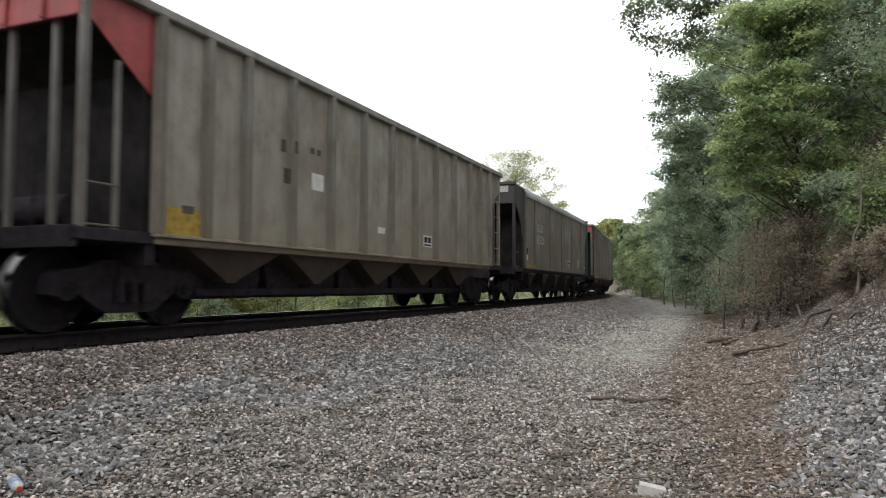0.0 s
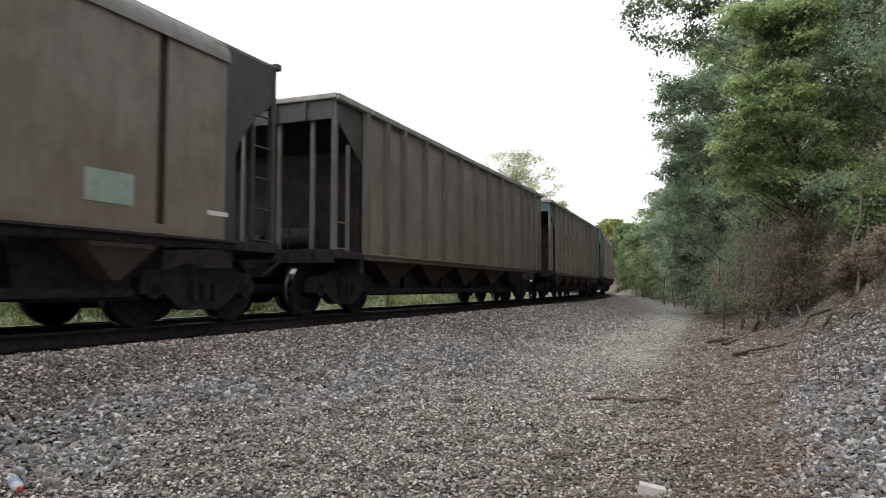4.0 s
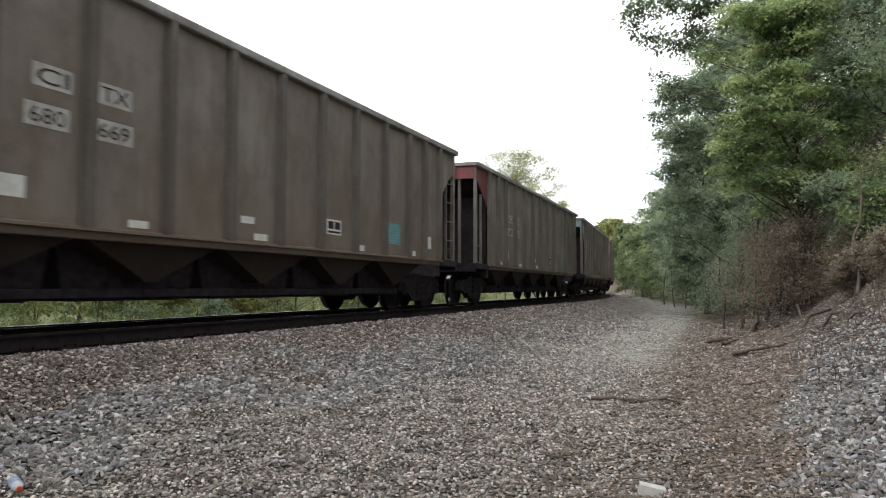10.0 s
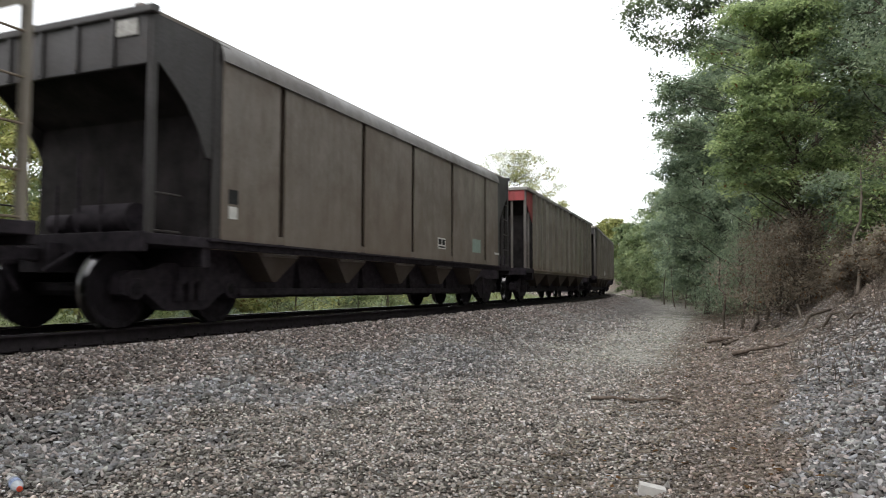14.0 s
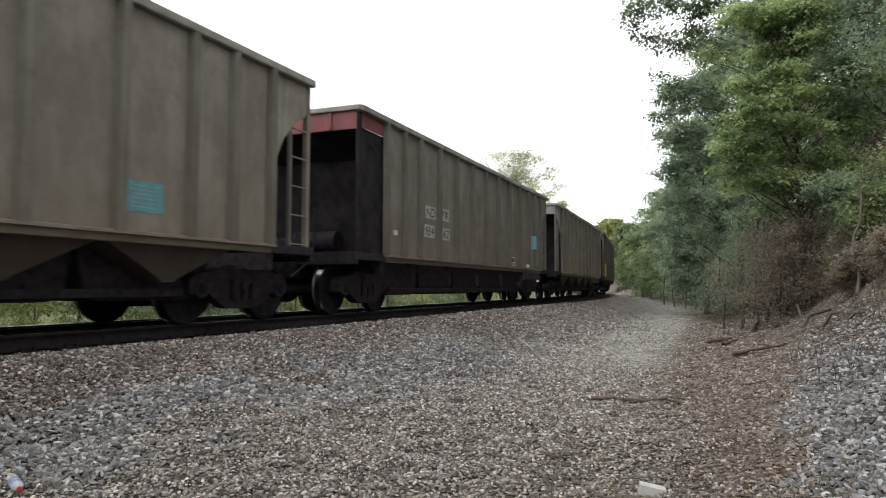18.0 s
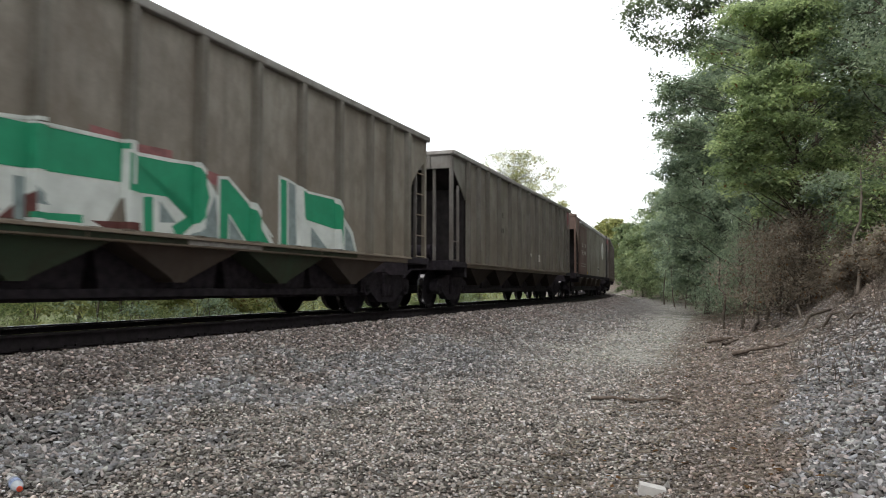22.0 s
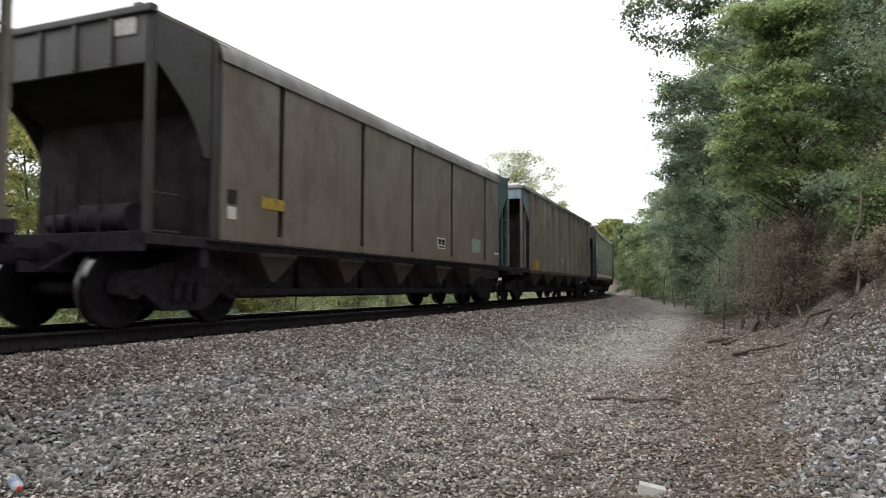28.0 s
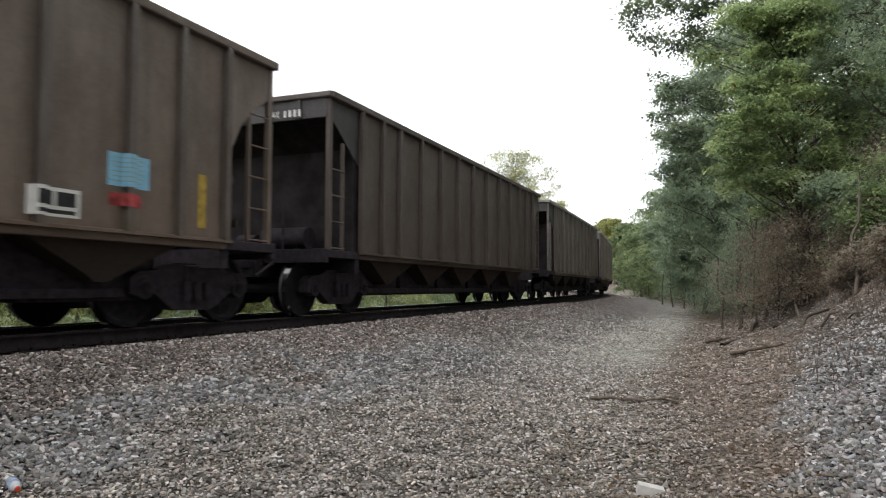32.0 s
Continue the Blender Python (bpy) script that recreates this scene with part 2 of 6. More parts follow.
M_STEEL_RAIL = plain("rail_side_rust", (0.026, 0.0215, 0.0235), 0.95)
M_RAIL_HEAD, _nt, _b = shader("polished_rail", 0.2, 1.0)
_b.inputs["Base Color"].default_value = (0.93, 0.93, 0.94, 1)
M_TIE = bark_material("creosoted_tie", (0.028, 0.023, 0.021), (0.062, 0.052, 0.046))
M_UNDER = plain("grimy_running_gear", (0.03, 0.025, 0.03), 0.8, 0.0, 0.5)
M_WHEEL = plain("wheel_steel", (0.021, 0.018, 0.021), 0.85, 0.1, 0.4)
M_TREAD, _nt, _b = shader("polished_tread", 0.22, 1.0)
_b.inputs["Base Color"].default_value = (0.16, 0.155, 0.155, 1)
# soot plus the shade inside the car ends, both in this near-black
M_SOOT_SHADE = plain("sooty_shaded_slope_sheet", (0.022, 0.019, 0.0195), 0.85, 0.0, 0.6, 2.2)
M_CHORD = weathered("bare_top_chord", (0.34, 0.33, 0.31), (0.2, 0.185, 0.17), 0.5, 0.2, 0.2, 0.15)


# ---- mesh helpers ----
MESHES = {}


def box(bm, x0, x1, y0, y1, z0, z1, bevel=0.0):
    made = bmesh.ops.create_cube(bm, size=1, matrix=Matrix.Translation(((x0 + x1) / 2, (y0 + y1) / 2, (z0 + z1) / 2)) @ Matrix.Diagonal((x1 - x0, y1 - y0, z1 - z0, 1)))
    if bevel:
        edges = list({e for v in made["verts"] for e in v.link_edges})
        bmesh.ops.bevel(bm, geom=edges, offset=bevel, segments=2, affect="EDGES", profile=0.5)


def prism(bm, outline, y0, y1):
    """An outline in x and z, pulled out from y0 to y1."""
    a = [bm.verts.new((x, y0, z)) for x, z in outline]
    b = [bm.verts.new((x, y1, z)) for x, z in outline]
    bm.faces.new(a)
    bm.faces.new(b[::-1])
    for i in range(len(a)):
        j = (i + 1) % len(a)
        bm.faces.new((a[j], a[i], b[i], b[j]))


def rod(bm, a, b, r, sides=6, r2=None):
    a, b = Vector(a), Vector(b)
    turn = (b - a).to_track_quat("Z", "Y").to_matrix().to_4x4()
    bmesh.ops.create_cone(bm, cap_ends=True, segments=sides, radius1=r, radius2=r if r2 is None else r2, depth=(b - a).length,
                          matrix=Matrix.Translation((a + b) / 2) @ turn)


def lathe(bm, profile, sides=28):
    """A profile of radius and y, turned about the y axis. Returns the faces, ring by ring."""
    rings = []
    for r, y in profile:
        rings.append([bm.verts.new((r * math.cos(6.28319 * i / sides), y, r * math.sin(6.28319 * i / sides))) for i in range(sides)])
    out = []
    for a, b in zip(rings, rings[1:]):
        out.append([bm.faces.new((a[i], a[(i + 1) % sides], b[(i + 1) % sides], b[i])) for i in range(sides)])
    bm.faces.new(rings[0][::-1])
    bm.faces.new(rings[-1])
    return out


def mesh_of(key, build, materials, smooth=False):
    """The mesh for a key and materials, built once and shared."""
    full = (key, *(m.name for m in materials))
    if full not in MESHES:
        bm = bmesh.new()
        build(bm)
        bmesh.ops.recalc_face_normals(bm, faces=bm.faces)
        me = bpy.data.meshes.new(str(key))
        bm.to_mesh(me)
        bm.free()
        for m in materials:
            me.materials.append(m)
        if smooth:
            me.polygons.foreach_set("use_smooth", [True] * len(me.polygons))
            me.set_sharp_from_angle(angle=radians(35))
        MESHES[full] = me
    return MESHES[full]


def part(name, key, build, material, parent, m=None, label="", smooth=False):
    mats = material if isinstance(material, tuple) else (material,)
    ob = new(name, mesh_of(key, build, mats, smooth))
    ob.parent = parent
    if m is not None:
        ob.matrix_basis = m
    if label:
        ob["label"] = label
    return ob


def raw_mesh(name, verts, faces, material, zones=None, smooth=False):
    """A mesh from arrays: verts n x 3, faces n x 3 or n x 4."""
    me = bpy.data.meshes.new(name)
    verts, faces = np.asarray(verts, np.float32), np.asarray(faces, np.int32)
    k = faces.shape[1]
    me.vertices.add(len(verts))
    me.vertices.foreach_set("co", verts.ravel())
    me.loops.add(faces.size)
    me.loops.foreach_set("vertex_index", faces.ravel())
    me.polygons.add(len(faces))
    me.polygons.foreach_set("loop_start", np.arange(0, faces.size, k, dtype=np.int32))
    if smooth:
        me.polygons.foreach_set("use_smooth", np.ones(len(faces), bool))
    me.update(calc_edges=True)
    for zname, values in (zones or {}).items():
        me.attributes.new(zname, "FLOAT", "POINT").data.foreach_set("value", np.asarray(values, np.float32))
    me.materials.append(material)
    return me


# ---- the ground, one sheet to the horizon ----
def zones_at(s, side, x, y):
    edge = side + 0.5 * wave(x, y, 3.0, 11) + 0.25 * wave(x, y, 0.9, 12)
    foot = side + 0.12 * wave(x, y, 1.5, 15)
    step = lambda v, a, b: np.clip((v - a) / (b - a), 0, 1)
    rusty = 1 - step(edge, 2.55, 3.0)
    near = 1 - step(s + 2 * wave(x, y, 3, 13), 9, 14)
    band = step(edge, 2.6, 2.95) * (1 - step(edge - 0.12 * (s - 4), 3.65, 4.15))
    pile = np.exp(-(((s - 9.6) / 1.8) ** 2 + ((side - 4.1) / 0.9) ** 2))
    # the grey stone tipped on the foot of the bank
    bank = step(foot + 0.12 * wave(x, y, 0.7, 19) - 0.1 * np.clip(s - 6, 0, 6), 8.12, 8.4) * (1 - step(edge, 9.6, 10.2)) * (1 - 0.35 * step(s + wave(x, y, 2, 16), 9, 12.5))
    fresh = np.maximum(np.maximum(0.95 * band * near, 1.2 * pile), bank)
    fresh = np.clip(np.maximum(fresh, 0.45 * step(s, 8, 12) * step(edge, 2.6, 3.2) * (1 - step(edge, 5.5, 6.5))), 0, 1)
    green = step(wave(x, y, 2.6, 17), 0.25, 0.6) * step(s, 9, 12) * step(edge, 4.8, 5.6) * (1 - step(edge, 7.0, 7.6))
    path = step(s, 9.5, 13.5) * step(edge, 4.2, 5.4) * (1 - step(edge, 6.6, 7.6)) * (1 - 0.35 * pile) * (1 - 0.65 * step(s, 26, 36))
    litter = np.maximum((0.62 - 0.3 * step(s, 12, 16) * (1 - step(edge, 8.8, 9.6))) * step(edge + 0.5 * wave(x, y, 1.1, 20), 6.6, 8.6) * step(s, 8, 14), step(edge, 9.7, 10.3))
    foot_of_bank = step(foot + 0.13 * np.clip(s - 5, 0, 6), 7.3, 8.15) * (1 - step(foot - 0.1 * np.clip(s - 6, 0, 6), 8.12, 8.4)) * (0.9 + 0.35 * wave(x, y, 0.8, 21))
    litter = np.clip(np.maximum(litter, foot_of_bank) - 0.7 * bank * (1 - 0.7 * step(s, 6, 9)) + 0.25 * step(wave(x, y, 1.6, 18), 0.2, 0.7) * step(edge, 5.8, 7.2), 0, 1)
    # where the sheet among near stones takes its painted shade
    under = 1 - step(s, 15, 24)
    grass = step(-edge, 3.6, 4.4)
    # as wide as the cars above, dust and painted shade together
    coal = 1 - step(abs(side) + 0.1 * wave(x, y, 0.8, 14), 1.6, 1.74)
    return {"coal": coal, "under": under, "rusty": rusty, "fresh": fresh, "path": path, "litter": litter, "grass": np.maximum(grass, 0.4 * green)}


def ground():
    far = np.geomspace(1, 2400, 26)
    xs = np.r_[(-9 - far)[::-1], np.arange(-8.9, 14, 0.13), 14 + far]
    ys = np.r_[(-3 - far)[::-1], np.arange(-2.9, 32, 0.14), np.arange(32, 90, 0.8), 90 + far]
    gx, gy = np.meshgrid(xs, ys)
    x, y = gx.ravel(), gy.ravel()
    s, side = from_track(x, y)
    z = height(s, side, x, y)
    nx, ny = len(xs), len(ys)
    i = (np.arange(ny - 1)[:, None] * nx + np.arange(nx - 1)).ravel()
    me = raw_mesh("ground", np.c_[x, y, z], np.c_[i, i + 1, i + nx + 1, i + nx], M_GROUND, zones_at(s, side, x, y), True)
    return tagged(new("ground", me), "gravel track bed and brown leaf-littered earth bank beside the rails", "ground", kind="structure")


ground()
CHIP = [(x, y, z) for z in (-1, 1) for y in (-1, 1) for x in (-1, 1)]
CHIP_F = [(4, 5, 7), (4, 7, 6), (0, 1, 5), (0, 5, 4), (2, 6, 7), (2, 7, 3), (0, 4, 6), (0, 6, 2), (1, 3, 7), (1, 7, 5)]


def turns(rng, n, tilt=6.28):
    """n random rotation matrices."""
    a, b, c = rng.uniform(0, 6.28, n), rng.uniform(-tilt, tilt, n), rng.uniform(0, 6.28, n)
    ca, sa, cb, sb, cc, sc = np.cos(a), np.sin(a), np.cos(b), np.sin(b), np.cos(c), np.sin(c)
    o, i = np.zeros(n), np.ones(n)
    rz = np.stack([ca, -sa, o, sa, ca, o, o, o, i], -1).reshape(n, 3, 3)
    rx = np.stack([i, o, o, o, cb, -sb, o, sb, cb], -1).reshape(n, 3, 3)
    r2 = np.stack([cc, -sc, o, sc, cc, o, o, o, i], -1).reshape(n, 3, 3)
    return rz @ rx @ r2


def step_up(v, a, b):
    return np.clip((v - a) / (b - a), 0, 1)


def stones():
    rng = np.random.RandomState(5)
    n = 440000
    s, side = rng.uniform(0.5, 30, n), rng.uniform(1.66, 10.4, n)
    x, y, _ = on_track(s, side)
    d = np.hypot(x, y)
    seen = (y > 2.6) & (abs(x) < 0.68 * y + 0.4)
    z = zones_at(s, side, x, y)
    want = np.where(d < 6.5, 1.0, np.clip(1.0 - (d - 6.5) / 11, 0.25, 1)) * (1 - 0.75 * z["path"]) * (1 - 0.5 * z["litter"]) * np.clip((30 - s) / 8, 0, 1) * (1 - 0.5 * step_up(side, 8.2, 8.7) * step_up(s, 6, 9))
    keep = seen & (rng.rand(n) < want)
    s, side, x, y = s[keep], side[keep], x[keep], y[keep]
    z = {k: v[keep] for k, v in z.items()}
    n, d = len(s), d[keep]
    big = np.clip(z["fresh"] * np.maximum(1 - step_up(s, 6, 8.5), step_up(side, 8.0, 8.3) * (1 - step_up(s, 5.5, 8))), 0, 1)
    r = rng.uniform(0.0055, 0.0125, n) * (1 + 0.2 * z["fresh"] + (0.6 - 0.3 * (side > 7)) * big + 0.15 * z["rusty"] - 0.25 * z["path"]) * (1 + np.clip((d - 6) / 11, 0, 1.1)) * (1 - 0.4 * np.clip(side - 8.2, 0, 1) * np.clip((s - 11) / 4, 0, 1))
    kinds = np.array(CHIP) * rng.uniform(0.45, 1.1, (40, 8, 3))
    v = kinds[rng.randint(0, 40, n)] * (r[:, None] * np.c_[rng.uniform(1.0, 2.1, n), rng.uniform(0.65, 1.15, n), rng.uniform(0.35, 0.85, n)])[:, None]
    v = np.einsum("nij,nkj->nki", turns(rng, n, 0.8), v)
    v += np.c_[x, y, height(s, side, x, y) + r * rng.uniform(0.0, 1.3, n)][:, None]
    f = np.array(CHIP_F)[None] + 8 * np.arange(n)[:, None, None]
    me = raw_mesh("stones", v.reshape(-1, 3), f.reshape(-1, 3), M_STONE, {k: np.repeat(w, 8) for k, w in z.items()})
    tagged(new("crushed_stone", me), "loose crushed grey and tan track ballast stones", "gravel", kind="stuff")


stones()


# ---- the track ----
def sweep(name, outline, s_values, side, materials, head=None):
    """An outline of side and z swept along the track."""
    k, n = len(outline), len(s_values)
    v = []
    for o, z in outline:
        x, y, _ = on_track(s_values, side + o)
        v.append(np.c_[x, y, np.full(n, z + Z_RAIL)])
    v = np.stack(v, 1).reshape(-1, 3)
    i, j = np.arange(n - 1)[:, None] * k, np.arange(k)[None]
    f = np.stack([i + j, i + (j + 1) % k, i + k + (j + 1) % k, i + k + j], -1).reshape(-1, 4)
    me = raw_mesh(name, v, f, materials[0])
    for m in materials[1:]:
        me.materials.append(m)
    if head is not None:
        idx = np.tile(np.array([1 if q in head else 0 for q in range(k)], np.int32), n - 1)
        me.polygons.foreach_set("material_index", idx)
    return me


def track():
    along = np.r_[np.arange(-150, 90, 1.0), np.arange(90, 755, 4.0)]
    outline = ((-0.075, -0.18), (-0.075, -0.165), (-0.012, -0.14), (-0.012, -0.045), (-0.0375, -0.03), (-0.0375, -0.012), (-0.034, -0.004), (-0.026, 0.0),
               (0.021, 0.0), (0.026, -0.003), (0.0375, -0.024), (0.0375, -0.032), (0.012, -0.045), (0.012, -0.14), (0.075, -0.165), (0.075, -0.18))
    base = tagged(new("railway_track"), "steel rails with polished heads on dark wooden ties", "railway track", kind="structure")
    for side in (-0.755, 0.755):
        rail = new("rail", sweep("rail", outline, along, side, (M_STEEL_RAIL, M_RAIL_HEAD), {7, 8, 9, 10} if side < 0 else {5, 6, 7, 8}))
        rail.parent = base

    def tie(bm):
        box(bm, -0.115, 0.115, -1.3, 1.3, -0.36, -0.182, 0.012)
    for i in range(210):
        s = -14 + 0.535 * i
        x, y, h = on_track(s)
        part("tie", "tie", tie, M_TIE, base, pose(float(x), float(y), Z_RAIL, 0, 0, 90 - math.degrees(h)))

    def plate(bm):
        box(bm, -0.1, 0.1, -0.18, 0.18, -0.184, -0.168)
        for a in (-0.07, 0.07):
            for b in (-0.12, 0.12):
                box(bm, a - 0.012, a + 0.012, b - 0.012, b + 0.012, -0.168, -0.14)
    for i in range(12, 70):
        for side in (-0.755, 0.755):
            x, y, h = on_track(-14 + 0.535 * i, side)
            part("tie_plate", "tie_plate", plate, M_STEEL_RAIL, base, pose(float(x), float(y), Z_RAIL, 0, 0, 90 - math.degrees(h)))


track()


# ---- the hopper cars ----
# Along a car, u runs from its front corner posts (0) to its rear ones (14.6); the camera stands on the side of negative y.
HALF = 7.3
RIBS = (1.08, 1.93, 2.73, 3.85, 5.0, 6.15, 7.3, 8.45, 9.6, 10.75, 11.87, 12.67, 13.52)
SEAMS = (2.62, 5.18, 7.4, 9.7, 12.2)
BAYS = (2.8, 5.05, 7.3, 9.55, 11.8)


def bogie(parent, u):
    t = new("truck")
    t.parent, t.matrix_basis = parent, pose(u - HALF, 0, -0.042)

    def side_frame(bm):
        prism(bm, [(-1.1, 0.60), (-0.98, 0.68), (-0.7, 0.70), (-0.4, 0.80), (0.4, 0.80), (0.7, 0.70), (0.98, 0.68), (1.1, 0.60), (1.1, 0.40), (0.95, 0.36),
                   (0.72, 0.40), (0.42, 0.2), (0.3, 0.17), (-0.3, 0.17), (-0.42, 0.2), (-0.72, 0.40), (-0.95, 0.36), (-1.1, 0.40)], -0.09, 0.09)
        for a in (-0.2, 0.0, 0.2):
            rod(bm, (a, -0.13, 0.3), (a, -0.13, 0.56), 0.06, 8)
            rod(bm, (a, 0.13, 0.3), (a, 0.13, 0.56), 0.06, 8)

    def bolster(bm):
        box(bm, -0.2, 0.2, -1.14, 1.14, 0.52, 0.78, 0.03)

    def wheelset(bm):
        for sg in (-1, 1):
            rings = lathe(bm, [(0.1, sg * 0.66), (0.45, sg * 0.685), (0.515, sg * 0.69), (0.515, sg * 0.71), (0.49, sg * 0.725), (0.485, sg * 0.83), (0.43, sg * 0.83),
                               (0.39, sg * 0.78), (0.16, sg * 0.79), (0.12, sg * 0.87), (0.1, sg * 0.87)], 30)
            for ring in (rings[4], rings[3]):
                for f in ring:
                    f.material_index = 1
            lathe(bm, [(0.085, sg * 0.87), (0.085, sg * 1.13), (0.06, sg * 1.14)], 12)
            for i in range(3):
                rod(bm, (0.05 * math.cos(2.094 * i), sg * 1.13, 0.05 * math.sin(2.094 * i)), (0.05 * math.cos(2.094 * i), sg * 1.16, 0.05 * math.sin(2.094 * i)), 0.014, 6)
        rod(bm, (0, -0.7, 0), (0, 0.7, 0), 0.09, 10)

    def adapter(bm):
        lathe(bm, [(0.13, -0.1), (0.14, -0.08), (0.14, 0.08), (0.13, 0.1)], 14)
    for sg in (-1, 1):
        part("side_frame", "side_frame", side_frame, M_UNDER, t, pose(0, sg * 1.0, 0))
        for a in (-0.89, 0.89):
            part("bearing", "bearing", adapter, M_UNDER, t, pose(a, sg * 1.02, 0.457), smooth=True)
    part("bolster", "bolster", bolster, M_UNDER, t)
    for a in (-0.89, 0.89):
        part("wheelset", "wheelset", wheelset, (M_WHEEL, M_TREAD), t, pose(a, 0, 0.457), "steel wheels with bright worn treads on an axle", True)


def bay_shape(bm):
    """The slanted side of one hopper bay: wide under the sill, narrow at the gate."""
    rows = ((1.1, 1.38, 1.04), (1.06, 1.375, 0.97), (0.16, 1.26, 0.55), (0.1, 1.25, 0.5))
    rings = [[bm.verts.new((a * w, b * d, z)) for a, b in ((-1, -1), (1, -1), (1, 1), (-1, 1))] for w, d, z in rows]
    bm.faces.new(rings[-1])
    for top, low in zip(rings, rings[1:]):
        for i in range(4):
            j = (i + 1) % 4
            bm.faces.new((top[i], top[j], low[j], low[i]))


def under_gear(car, bay_mat, style):
    def center_sill(bm):
        box(bm, -7.6, 7.6, -0.24, 0.24, 0.62, 0.98)

    def coupler(bm):
        box(bm, -0.8, 0.1, -0.08, 0.08, 0.76, 0.92, 0.02)
        box(bm, -0.86, -0.6, -0.15, 0.13, 0.7, 0.98, 0.05)
        rod(bm, (-0.62, 0.2, 0.75), (-0.8, 0.25, 0.4), 0.03)

    def small_bay(bm):
        top = [bm.verts.new((a * 0.56, b * 1.4, 0.95)) for a, b in ((-1, -1), (1, -1), (1, 1), (-1, 1))]
        low = [bm.verts.new((a * 0.05, b * 1.3, 0.52)) for a, b in ((-1, -1), (1, -1), (1, 1), (-1, 1))]
        bm.faces.new(low)
        bm.faces.new(top[::-1])
        for i in range(4):
            j = (i + 1) % 4
            bm.faces.new((top[i], top[j], low[j], low[i]))

    def lip(bm):
        box(bm, -0.46, 0.46, -0.02, 0.02, 0.9, 0.945, 0.008)

    def bracket(bm):
        prism(bm, [(-0.28, 1.0), (0.28, 1.0), (0.12, 0.85), (0.1, 0.5), (-0.02, 0.5), (-0.05, 0.85)], -0.03, 0.03)

    def gate(bm):
        prism(bm, [(-1.0, 0.4), (-0.8, 0.27), (0.8, 0.27), (1.0, 0.4), (1.1, 0.98), (-1.1, 0.98)], -0.95, 0.95)

    def rack(bm):
        box(bm, -5.0, 5.0, -0.035, 0.035, 0.31, 0.42, 0.01)
    part("center_sill", "center_sill", center_sill, M_UNDER, car)
    part("coupler", "coupler", coupler, M_UNDER, car, pose(-HALF, 0, 0))
    part("coupler", "coupler", coupler, M_UNDER, car, pose(HALF, 0, 0, 0, 0, 180))
    for b in (-1.02, 1.02):
        part("door_linkage", "door_linkage", rack, M_UNDER, car, pose(0, b, 0))
    for u in BAYS:
        part("hopper_gate", "hopper_gate", gate, M_UNDER, car, pose(u - HALF, 0, 0))
        if style == "ribbed":
            part("hopper_bay", "hopper_bay", bay_shape, bay_mat, car, pose(u - HALF, 0, 0))
        elif style == "smooth":
            part("hopper_bay", "small_bay", small_bay, bay_mat, car, pose(u - HALF, 0, 0))
            for b in (-1.4, 1.4):
                part("bay_lip", "bay_lip", lip, M_ROOF, car, pose(u - HALF, b, 0))
        else:
            for b in (-1.3, 1.3):
                part("bay_bracket", "bracket", bracket, bay_mat, car, pose(u - HALF, b, 0))
    bogie(car, 1.13)
    bogie(car, 13.47)


